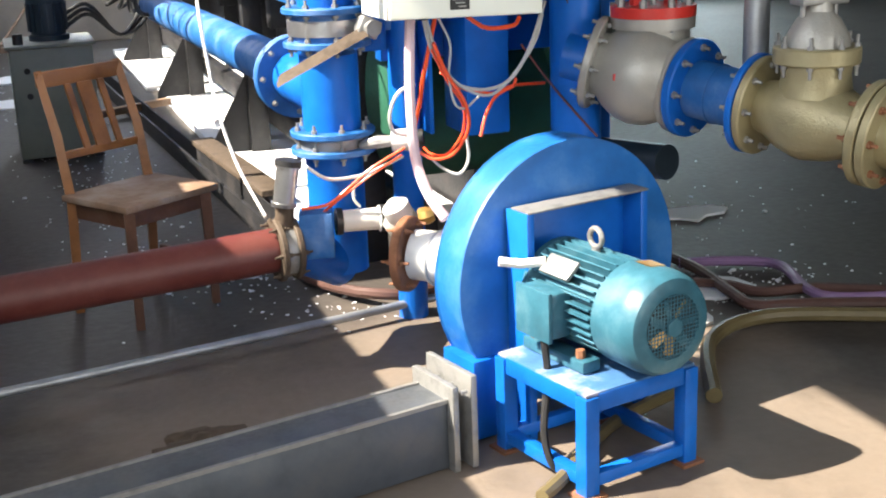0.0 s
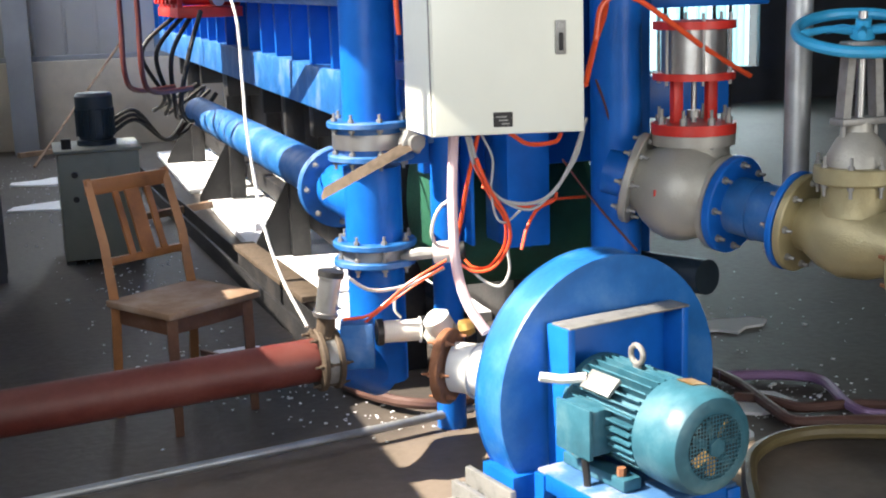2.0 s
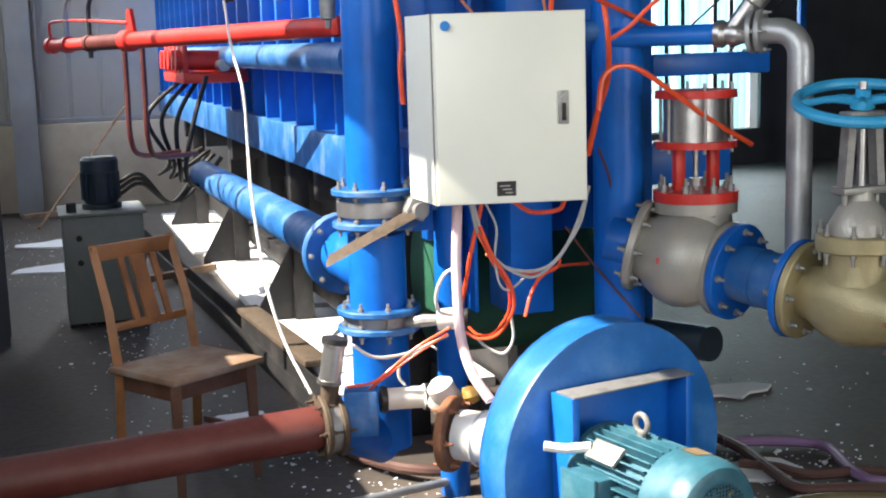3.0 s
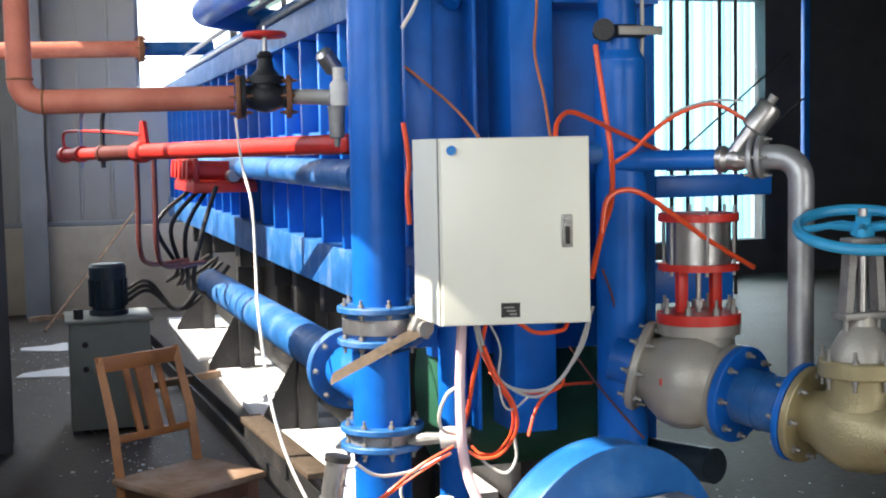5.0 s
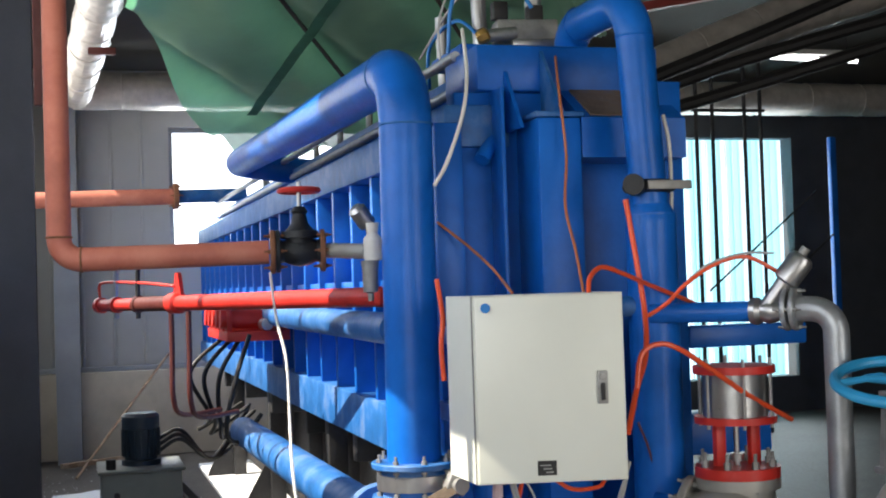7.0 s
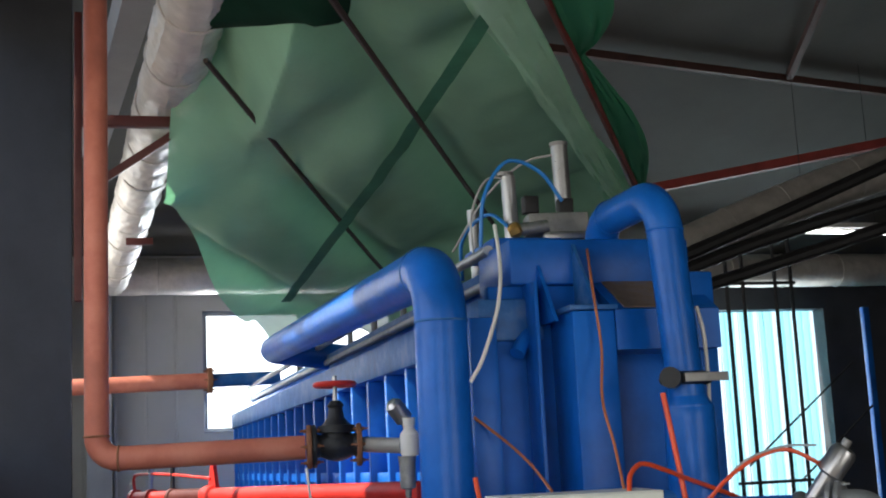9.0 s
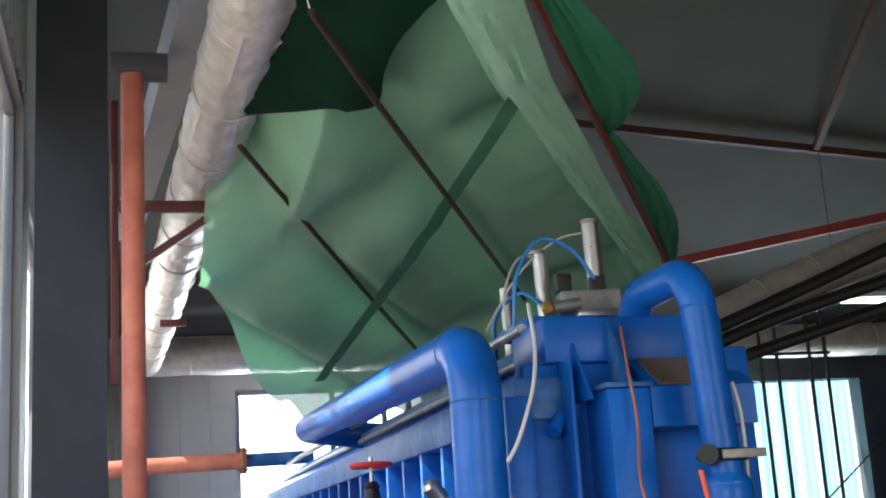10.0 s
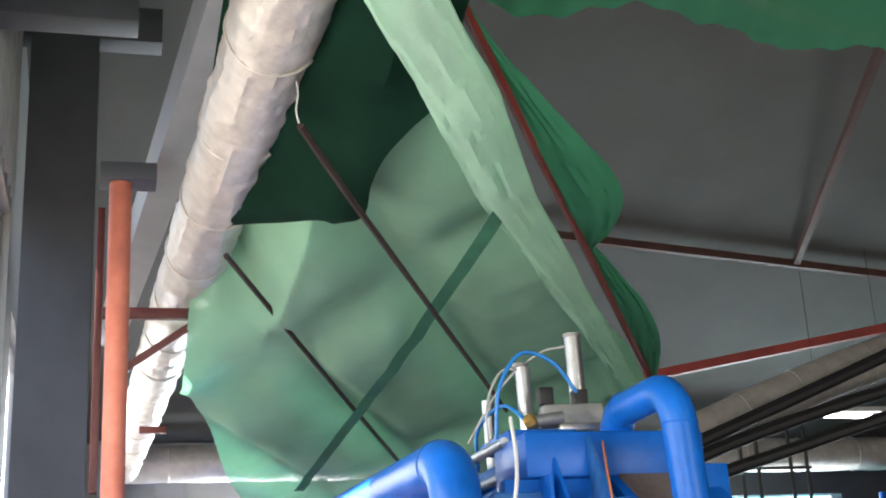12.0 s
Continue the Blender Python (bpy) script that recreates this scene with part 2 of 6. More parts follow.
def floor_material():
    """Concrete with a paler, dusty pad of uneven outline round the fan; shade is painted in beyond it."""
    mt = surface("worn_concrete_floor", (0.2, 0.16, 0.125), 0.6, vary=0.5, scale=1.6, bump=0.3, dirt=0.5, dirt_colour=(0.07, 0.062, 0.055), grain=25)
    nt = mt.node_tree
    n, l = nt.nodes, nt.links
    co = n.new("ShaderNodeTexCoord")
    xyz = n.new("ShaderNodeSeparateXYZ")
    l.new(co.outputs["Object"], xyz.inputs[0])
    ragged = n.new("ShaderNodeTexNoise")
    ragged.inputs["Scale"].default_value, ragged.inputs["Detail"].default_value = 2.2, 7
    l.new(co.outputs["Object"], ragged.inputs["Vector"])

    def mul_add(a, k, c):
        q = n.new("ShaderNodeMath")
        q.operation = "MULTIPLY_ADD"
        l.new(a, q.inputs[0])
        q.inputs[1].default_value = k
        if isinstance(c, float):
            q.inputs[2].default_value = c
        else:
            l.new(c, q.inputs[2])
        return q.outputs[0]

    def step(a):
        q = n.new("ShaderNodeMapRange")
        q.interpolation_type = "SMOOTHSTEP"
        q.inputs[1].default_value, q.inputs[2].default_value = 0.0, 0.45
        l.new(a, q.inputs[0])
        return q.outputs[0]

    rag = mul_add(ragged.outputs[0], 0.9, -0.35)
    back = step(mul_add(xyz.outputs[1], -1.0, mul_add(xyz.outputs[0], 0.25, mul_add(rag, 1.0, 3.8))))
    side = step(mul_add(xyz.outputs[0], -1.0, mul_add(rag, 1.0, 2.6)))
    # the pad also ends towards the window wall, where shade is painted
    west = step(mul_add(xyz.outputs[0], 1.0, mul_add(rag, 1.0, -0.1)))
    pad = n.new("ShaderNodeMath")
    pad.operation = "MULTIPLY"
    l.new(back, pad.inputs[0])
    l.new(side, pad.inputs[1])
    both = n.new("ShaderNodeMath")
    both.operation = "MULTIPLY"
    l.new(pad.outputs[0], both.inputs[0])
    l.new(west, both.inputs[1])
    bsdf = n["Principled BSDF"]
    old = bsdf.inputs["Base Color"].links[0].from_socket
    # beyond the pad the colour drops to about a third, as shade
    shaded_floor = n.new("ShaderNodeMix")
    shaded_floor.data_type, shaded_floor.blend_type = "RGBA", "MULTIPLY"
    shaded_floor.inputs[0].default_value = 1.0
    l.new(old, shaded_floor.inputs[6])
    shaded_floor.inputs[7].default_value = (0.34, 0.36, 0.4, 1)
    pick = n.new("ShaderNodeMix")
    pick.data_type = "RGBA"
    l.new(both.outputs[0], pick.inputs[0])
    l.new(shaded_floor.outputs[2], pick.inputs[6])
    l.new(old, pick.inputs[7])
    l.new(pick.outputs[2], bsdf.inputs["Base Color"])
    return mt


FLOOR = floor_material()
WOOD = surface("varnished_wood", (0.3, 0.12, 0.035), 0.42, vary=0.4, scale=9, bump=0.1, dirt=0.3, dirt_colour=(0.2, 0.08, 0.03))
WORNWOOD = surface("dusty_worn_wood", (0.3, 0.19, 0.12), 0.7, vary=0.4, scale=7, bump=0.2, dirt=0.6, dirt_colour=(0.34, 0.29, 0.24))
DARKWOOD = surface("dark_wood", (0.14, 0.06, 0.03), 0.6, vary=0.4, scale=9, bump=0.1, dirt=0.3)
CLADDING = surface("grey_cladding", (0.42, 0.42, 0.4), 0.55, 0.1, vary=0.15, scale=1.5, bump=0.05, dirt=0.3, dirt_colour=(0.26, 0.25, 0.24))
LOWWALL = surface("cream_plaster", (0.6, 0.54, 0.44), 0.8, vary=0.25, scale=2, bump=0.15, dirt=0.5, dirt_colour=(0.35, 0.3, 0.24))
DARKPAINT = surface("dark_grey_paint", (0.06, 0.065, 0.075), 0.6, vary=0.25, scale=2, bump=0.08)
GREYSTEEL = surface("grey_column_paint", (0.28, 0.3, 0.33), 0.5, vary=0.2, scale=2, bump=0.06)
# Pale panels coloured dark, in place of the gloom under the roof.
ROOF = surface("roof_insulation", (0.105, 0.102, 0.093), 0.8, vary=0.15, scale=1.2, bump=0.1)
BROWNSTEEL = surface("brown_purlin", (0.09, 0.04, 0.032), 0.6, vary=0.3, bump=0.08)
REDSTEEL = surface("red_purlin", (0.33, 0.04, 0.03), 0.55, vary=0.3, bump=0.08)
FOIL = surface("wrinkled_foil_lagging", (0.62, 0.58, 0.53), 0.45, 0.35, vary=0.2, scale=8, bump=0.7, grain=18)
FOAM = surface("white_foam", (0.82, 0.84, 0.86), 0.9, vary=0.06, bump=0.3, grain=90)
RUBBER = surface("black_rubber", (0.016, 0.016, 0.017), 0.55, vary=0.3, bump=0.05)
HYDGREY = surface("grey_green_tank_paint", (0.2, 0.22, 0.19), 0.5, vary=0.25, scale=4, bump=0.06, dirt=0.3)
NAVY = surface("dark_motor_paint", (0.02, 0.035, 0.05), 0.45, vary=0.3, bump=0.06)
VIOLET = surface("violet_hose", (0.26, 0.16, 0.3), 0.35, vary=0.2, bump=0.04)
OLIVE = surface("olive_hose", (0.14, 0.11, 0.05), 0.5, vary=0.3, bump=0.06)
BROWNHOSE = surface("brown_hose", (0.1, 0.05, 0.04), 0.5, vary=0.3, bump=0.06)
ORANGE = surface("orange_air_tube", (0.85, 0.1, 0.03), 0.3, vary=0.1, bump=0.0)
WHITE = surface("white_plastic", (0.75, 0.74, 0.7), 0.45, vary=0.12, bump=0.03)
PINK = surface("pale_pink_hose", (0.66, 0.48, 0.5), 0.4, vary=0.15, bump=0.03)
CLEAR = surface("milky_tube", (0.45, 0.45, 0.44), 0.3, vary=0.2, bump=0.0)
SKYBLUE = surface("light_blue_paint", (0.03, 0.33, 0.62), 0.4, vary=0.2, bump=0.05)
BRASS = surface("brass", (0.55, 0.33, 0.1), 0.35, 0.8, vary=0.25, bump=0.1)
COPPERCABLE = surface("orange_brown_cable", (0.5, 0.16, 0.06), 0.5, vary=0.1, bump=0.0)
AIRBLUE = surface("blue_air_tube", (0.01, 0.2, 0.6), 0.35, vary=0.1, bump=0.0)
GREENPIT = surface("dark_green_paint", (0.02, 0.1, 0.06), 0.5, vary=0.3, bump=0.05)


def net_material(name, colour, through_colour):
    """Green shade net: a thin cloth that lets some light through."""
    mt = surface(name, colour, 0.85, vary=0.2, scale=1.5, bump=0.25, grain=40)
    nt = mt.node_tree
    trans = nt.nodes.new("ShaderNodeBsdfTranslucent")
    trans.inputs[0].default_value = (*through_colour, 1)
    mix = nt.nodes.new("ShaderNodeMixShader")
    mix.inputs[0].default_value = 0.35
    out = nt.nodes["Material Output"]
    nt.links.new(nt.nodes["Principled BSDF"].outputs[0], mix.inputs[1])
    nt.links.new(trans.outputs[0], mix.inputs[2])
    holes = nt.nodes.new("ShaderNodeBsdfTransparent")
    weave = nt.nodes.new("ShaderNodeMixShader")
    weave.inputs[0].default_value = 0.1
    nt.links.new(mix.outputs[0], weave.inputs[1])
    nt.links.new(holes.outputs[0], weave.inputs[2])
    nt.links.new(weave.outputs[0], out.inputs[0])
    return mt


NET = net_material("green_shade_net", (0.38, 0.69, 0.47), (0.24, 0.7, 0.4))


def glowing(name, colour, strength):
    mt = bpy.data.materials.new(name)
    mt.use_nodes = True
    b = mt.node_tree.nodes["Principled BSDF"]
    b.inputs["Base Color"].default_value = (*colour, 1)
    b.inputs["Emission Color"].default_value = (*colour, 1)
    b.inputs["Emission Strength"].default_value = strength
    return mt


BROWNDUST = surface("brown_dust_on_paint", (0.17, 0.12, 0.09), 0.9, vary=0.35, scale=14, bump=0.2, dirt=0.5, dirt_colour=(0.05, 0.08, 0.16))
WIRE = surface("dark_rusty_wire", (0.035, 0.018, 0.013), 0.7, vary=0.3, bump=0.1)
RAILRED = surface("dark_red_rail_paint", (0.2, 0.025, 0.018), 0.6, vary=0.3, bump=0.1)
# Near-black green that stands in for shade on the net by the eaves.
SHADEDNET = surface("shaded_net_green", (0.006, 0.026, 0.016), 0.95, vary=0.4, scale=2, bump=0.2, grain=40)
SHADEDNET.node_tree.nodes["Principled BSDF"].inputs["Specular IOR Level"].default_value = 0.05
# Tone copies of NET: HEM darker, ROLL lightened in place of light.
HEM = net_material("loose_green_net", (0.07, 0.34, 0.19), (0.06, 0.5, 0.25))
ROLL = net_material("lightened_roll_net", (0.58, 0.86, 0.67), (0.36, 0.8, 0.54))
# Darker net green for the strip where a purlin shows dark.
PURLINSTRIP = surface("dark_strip_green", (0.05, 0.21, 0.12), 0.85, vary=0.3, scale=4, bump=0.2, grain=60)
DAYLIGHT = glowing("daylight_backdrop", (0.9, 0.95, 1.0), 1.3)
TUBELIGHT = glowing("tube_lamp_glow", (1, 1, 1), 2.0)

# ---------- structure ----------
floor = single("floor", span(B(), (-0.75, -4.6, -0.2), (15.0, 14.3, 0.0)), FLOOR, "concrete workshop floor, shade put into its colour round a paler pad", "floor", kind="structure")
ground = single("ground", span(B(), (-400, -400, -0.5), (400, 400, -0.21)), CONCRETE, "grey yard ground outside the workshop", "ground", kind="structure")


def wall_with(name, axis, lo, hi, a0, a1, z1, holes, material, label, z0=0.0):
    """A wall between lo and hi across, from a0 to a1 along, with openings (a, b, z, z)."""
    bm = B()
    cuts = sorted({a0, a1, *(h[0] for h in holes), *(h[1] for h in holes)})
    for p, q in zip(cuts, cuts[1:]):
        here = sorted([(h[2], h[3]) for h in holes if h[0] <= p and q <= h[1]])
        z = z0
        for u, v in here + [(z1, z1)]:
            if u > z:
                span(bm, (lo, p, z) if axis == "x" else (p, lo, z), (hi, q, u) if axis == "x" else (q, hi, u))
            z = v
    return single(name, bm, material, label, "wall", kind="structure")


WALL_H = 6.5
# The first opening, beside the camera, is added for that front fill.
wall_west = wall_with("wall_west", "x", -0.75, -0.6, -4.6, 14.3, WALL_H, [(-1.2, 1.4, 1.2, 3.4), (2.1, 4.7, 1.93, 3.4), (5.0, 7.4, 1.93, 4.6), (7.85, 12.6, 2.05, 4.1)], CLADDING, "grey metal wall with a long high window")
wall_north = wall_with("wall_north", "y", 14.04, 14.3, -0.6, 5.0, 4.25, [(1.17, 3.4, 2.25, 3.62)], CLADDING, "grey metal-clad end wall with a window")
# East half and far wall take a dark colour in place of hall shade.
wall_north_unlit = wall_with("wall_north_east", "y", 14.04, 14.3, 5.0, 15.0, 4.25, [(6.9, 9.08, 0.45, 3.52)], DARKPAINT, "end wall coloured dark for the unlit hall, with a bright doorway")
wall_east = wall_with("wall_east", "x", 15.0, 15.2, -4.6, 14.3, WALL_H, [], DARKPAINT, "far workshop wall coloured dark for the unlit hall")
# Unseen wall; its opening is added only to go with the fill lamp.
wall_south = wall_with("wall_south", "y", -4.8, -4.6, -0.75, 15.2, WALL_H, [(2.5, 6.1, 0.0, 3.8)], CLADDING, "unseen grey metal wall with an opening added for fill light")
ceiling = single("ceiling", prism(B(), [(-0.75, -4.8, 6.5), (-0.75, 6.3, 6.5), (-0.75, 14.3, 4.2), (-0.75, 14.3, 4.36), (-0.75, 6.3, 6.66), (-0.75, -4.8, 6.66)], (15.95, 0, 0)), ROOF, "insulated roof panels under the purlins, shade put into their colour", "ceiling", kind="structure")


def cladding_ribs():
    me = mesh_of("cladding_rib", box(B(), (0, 0, 0), (0.035, 0.02, 3.2), None, 0.006), CLADDING)
    x = -0.45
    while x < 12:
        if not (1.1 < x < 3.5) and x < 5:
            ob = new("cladding_rib", me)
            ob.location = (x, 14.03, 2.57)
            ob.parent = wall_north
        x += 0.33


cladding_ribs()
low_wall = single("low_wall", span(B(), (-0.6, 13.9, 0.0), (6.0, 14.036, 0.93), 0.01), LOWWALL, "stained cream plaster dado wall", "wall", kind="structure")
single("trim", span(B(), (-0.6, 13.96, 0.932), (6.0, 14.03, 0.985), 0.005), GREYSTEEL, "grey sill rail above the dado", "trim", kind="structure")


def column(name, x0, x1, y0, y1, material, label, h=6.1):
    bm = B()
    span(bm, (x0, y0, 0), (x1, y0 + 0.025, h))
    span(bm, (x0, y1 - 0.025, 0), (x1, y1, h))
    span(bm, ((x0 + x1) / 2 - 0.012, y0 + 0.025, 0), ((x0 + x1) / 2 + 0.012, y1 - 0.025, h))
    return single(name, bm, material, label, "column")


column("steel_column", -0.52, -0.1, 7.25, 7.55, DARKPAINT, "dark grey steel I-section wall column")
column("steel_column", -0.08, 0.17, 13.55, 13.88, GREYSTEEL, "light grey steel corner column at the dado wall", 4.2)
single("blue_post", span(B(), (8.92, 12.92, 0.0), (9.0, 13.0, 3.4), 0.01), BLUE, "blue-painted steel post by the doorway", "post")
single("steel_beam", span(B(), (-0.6, 7.3, 5.8), (0.3, 7.5, 6.05), 0.005), DARKPAINT, "dark steel roof beam above the column", "beam")


def eaves_beam():
    """Grey channel that runs below the eaves beside the duct."""
    a, b = Vector((0.45, 2.6, 4.0)), Vector((0.02, 8.4, 4.0))
    d = (b - a).normalized()
    s = Vector((d.y, -d.x, 0)) * 0.075
    single("eaves_beam", prism(B(), [a - s, a + s, a + s + Vector((0, 0, 0.2)), a + s * 0.86 + Vector((0, 0, 0.2)), a + s * 0.86 + Vector((0, 0, 0.012)), a - s * 0.86 + Vector((0, 0, 0.012)), a - s * 0.86 + Vector((0, 0, 0.2)), a - s + Vector((0, 0, 0.2))], b - a), GREYSTEEL, "grey steel eaves channel beside the duct", "beam")
    single("steel_girt", span(B(), (-0.598, 5.6, 5.05), (0.12, 5.8, 5.25), 0.005), DARKPAINT, "dark steel wall girt above the air main", "beam")
    me = mesh_of("cladding_rib", box(B(), (0, 0, 0), (0.03, 0.04, 2.2), None, 0.008), CLADDING)
    for k in range(24):
        ob = new("cladding_rib", me)
        ob.location = (-0.588, 2.2 + 0.22 * k, 5.75)
        ob.parent = wall_west


eaves_beam()


def window(name, axis, at, a0, a1, z0, z1, mull, label):
    top = thing(name, ((a0 + a1) / 2, at, z0) if axis == "y" else (at, (a0 + a1) / 2, z0), label, "window", kind="structure")
    w = 0.05

    def bar(p, q, u, v, nm):
        lo, hi = ((p, at - 0.03, u), (q, at + 0.03, v)) if axis == "y" else ((at - 0.03, p, u), (at + 0.03, q, v))
        part(nm, span(B(), lo, hi, 0.004), GREYSTEEL, top)

    bar(a0, a1, z0, z0 + w, "window_sill")
    bar(a0, a1, z1 - w, z1, "window_frame")
    for k in range(mull + 1):
        a = a0 + (a1 - a0 - w) * k / mull
        bar(a, a + w, z0 + w, z1 - w, "window_frame")
    return top


window("window_1", "y", 14.15, 1.17, 3.4, 2.25, 3.62, 2, "white-bright window in the grey end wall")
# Unseen bay, added so that sun reaches the foam sheets.
window("window_3", "x", -0.68, 7.85, 12.6, 2.05, 4.1, 3, "long window with a grey steel frame")
window("window_4", "x", -0.68, 5.0, 7.4, 1.93, 4.6, 2, "tall window with a grey steel frame")
# Unseen window, added to hold the front fill lamp.
window("fill_window", "x", -0.68, -1.2, 1.4, 1.2, 3.4, 2, "long window with a grey steel frame")
window("window_2", "x", -0.68, 2.1, 4.7, 1.93, 3.4, 2, "long window with a grey steel frame")
single("backdrop", span(B(), (-3, 17.0, -0.2), (14, 17.05, 6)), DAYLIGHT, "bright hazy daylight outside", "backdrop", kind="structure")


def doorway_sheets():
    top = thing("sheet_screen", (8.0, 14.6, 0), "translucent cyan and white corrugated sheets outside the doorway", "screen")
    mats = []
    for nm, col in (("cyan_sheet", (0.6, 0.88, 0.93)), ("white_sheet", (0.9, 0.97, 1.0))):
        mt = bpy.data.materials.new(nm)
        mt.use_nodes = True
        tr = mt.node_tree.nodes.new("ShaderNodeBsdfTranslucent")
        tr.inputs[0].default_value = (*col, 1)
        mt.node_tree.links.new(tr.outputs[0], mt.node_tree.nodes["Material Output"].inputs[0])
        mats.append(mt)
    k = 0
    x = 6.7
    while x < 9.4:
        w = 0.07 + 0.04 * ((k * 7) % 3) / 2
        part("sheet", prism(B(), [(x, 14.62, -0.2), (x + w * 0.5, 14.58, -0.2), (x + w, 14.62, -0.2), (x + w, 14.63, -0.2), (x + w * 0.5, 14.59, -0.2), (x, 14.63, -0.2)], (0, 0, 6.5)), mats[0 if k % 3 else 1], top)
        x += w + 0.004
        k += 1


doorway_sheets()

# ---------- machine ----------
MX0, MX1, MY0, MY1 = 1.38, 2.23, 3.95, 13.0


def machine():
    top = thing("block_moulding_machine", (1.85, 8.5, 0), "large blue steel foam block moulding machine with ribbed sides", "machine")
    part("chamber", span(B(), (MX0 + 0.24, MY0 + 0.12, 1.05), (MX1 - 0.05, MY1, 2.4), 0.01), BLUE, top)
    z0, z1 = 1.06, 2.3
    part("lower_beam", span(B(), (MX0 - 0.01, MY0, z0), (MX0 + 0.236, MY1, z0 + 0.2), 0.008), BLUE_DUSTY, top)
    part("upper_beam", span(B(), (MX0 - 0.01, MY0, z1 - 0.05), (MX0 + 0.236, MY1, z1 + 0.1), 0.008), BLUE_DUSTY, top)
    part("middle_beam", span(B(), (MX0 + 0.03, MY0 + 0.1, 1.73), (MX0 + 0.236, MY1, 1.79), 0.005), BLUE, top)
    rib = mesh_of("side_rib", span(B(), (0, -0.022, z0 + 0.2), (0.24, 0.022, z1 - 0.05), 0.004), BLUE)
    y = MY0 + 0.35
    while y < MY1:
        ob = new("side_rib", rib)
        ob.location = Vector((MX0 + 0.002, y, 0)) - ORIGIN[top]
        ob.parent = top
        y += 0.43
    # front end frame
    part("front_flange", span(B(), (MX0 - 0.06, MY0 - 0.05, 1.0), (MX0 + 0.04, MY0 + 0.02, 2.33), 0.006), BLUE, top)
    part("front_plate", span(B(), (MX0 + 0.04, MY0 + 0.03, 0.95), (MX1, MY0 + 0.1, 2.45), 0.006), BLUE, top)
    part("front_post", span(B(), (1.65, MY0 - 0.2, 0.7), (1.81, MY0 + 0.028, 2.33), 0.008), BLUE, top)
    part("front_post_web", span(B(), (1.55, MY0 - 0.1, 0.7), (1.565, MY0 + 0.028, 2.45), 0.004), BLUE, top)
    part("front_crossbar", prism(B(), [(1.812, MY0 - 0.2, 2.19), (1.812, MY0 - 0.2, 2.33), (1.812, MY0 + 0.028, 2.47), (1.812, MY0 + 0.028, 2.19)], (0.4, 0, 0)), BLUE, top)
    part("crossbar_dust", prism(B(), [(1.85, MY0 - 0.192, 2.338), (1.85, MY0 - 0.19, 2.344), (1.85, MY0 + 0.0, 2.46), (1.85, MY0 + 0.0, 2.454)], (0.2, 0, 0)), BROWNDUST, top, "brown dust caked on the sloping top")
    part("post_cap", span(B(), (1.64, MY0 - 0.21, 2.332), (1.82, MY0 + 0.028, 2.35), 0.003), BLUE_DUSTY, top)
    part("recess_frame", span(B(), (1.812, MY0 - 0.03, 0.95), (1.85, MY0 + 0.028, 2.188), 0.004), BLUE, top)
    part("gusset", prism(B(), [(1.74, MY0 + 0.0, 2.6), (1.74, MY0 - 0.19, 2.352), (1.74, MY0 + 0.0, 2.352)], (0.014, 0, 0)), BLUE_DUSTY, top)
    part("side_gusset", prism(B(), [(1.6, MY0 + 0.02, 2.55), (1.6, MY0 - 0.16, 2.3), (1.6, MY0 + 0.02, 2.3)], (0.014, 0, 0)), BLUE, top)
    part("head_beam", span(B(), (1.5, MY0 + 0.0, 2.452), (MX1 - 0.02, MY0 + 0.4, 2.62), 0.01), BLUE, top)
    part("side_bracket", span(B(), (MX1 + 0.022, MY0 - 0.02, 1.1), (2.62, MY0 + 0.14, 1.25), 0.008), BLUE, top)
    part("right_post", span(B(), (MX1 - 0.1, MY0 - 0.1, 0.0), (MX1 + 0.02, MY0 + 0.028, 2.48), 0.008), BLUE, top)
    part("roof_plate", span(B(), (MX0 + 0.2, MY0 + 0.42, 2.402), (MX1, MY1, 2.52), 0.01), BLUE, top)
    part("top_rail", span(B(), (MX0 + 0.18, MY0 + 0.45, 2.522), (MX0 + 0.3, MY1, 2.58), 0.005), BLUE_DUSTY, top)
    # base frame with triangular brackets
    y = 4.75
    while y < MY1:
        part("leg", span(B(), (MX0 + 0.14, y - 0.06, 0.0), (MX0 + 0.25, y + 0.06, 1.05), 0.004), BLACK, top)
        part("bracket", prism(B(), [(MX0 + 0.138, y - 0.008, 0.5), (MX0 + 0.138, y - 0.008, 0.02), (MX0 - 0.1, y - 0.008, 0.02), (MX0 - 0.1, y - 0.008, 0.08)], (0, 0.016, 0)), BLACK, top)
        y += 2.3
    part("sill_beam", span(B(), (MX0 + 0.26, 4.3, 0.2), (MX0 + 0.34, MY1, 0.32), 0.005), BLACK, top)
    y = 4.75
    while y < MY1:
        part("cross_member", span(B(), (MX0 + 0.122, y - 0.05, 0.85), (MX1 - 0.1, y + 0.05, 1.04), 0.004), BLACK, top)
        part("rear_leg", span(B(), (MX1 - 0.2, y - 0.06, 0.0), (MX1 - 0.08, y + 0.06, 0.848), 0.004), BLACK, top)
        y += 1.45
    part("rear_skirt", span(B(), (MX1 - 0.06, MY0 + 0.6, 0.0), (MX1 - 0.03, MY1, 1.04)), BLACK, top)
    part("condensate_drum", lathe(B(), (1.55, 4.45, 0.72), (1, 0, 0), [(0.2, 0), (0.27, 0.02), (0.3, 0.06), (0.3, 0.6), (0.27, 0.64), (0.2, 0.66)]), GREENPIT, top, "dark green condensate drum")
    return top


machine()


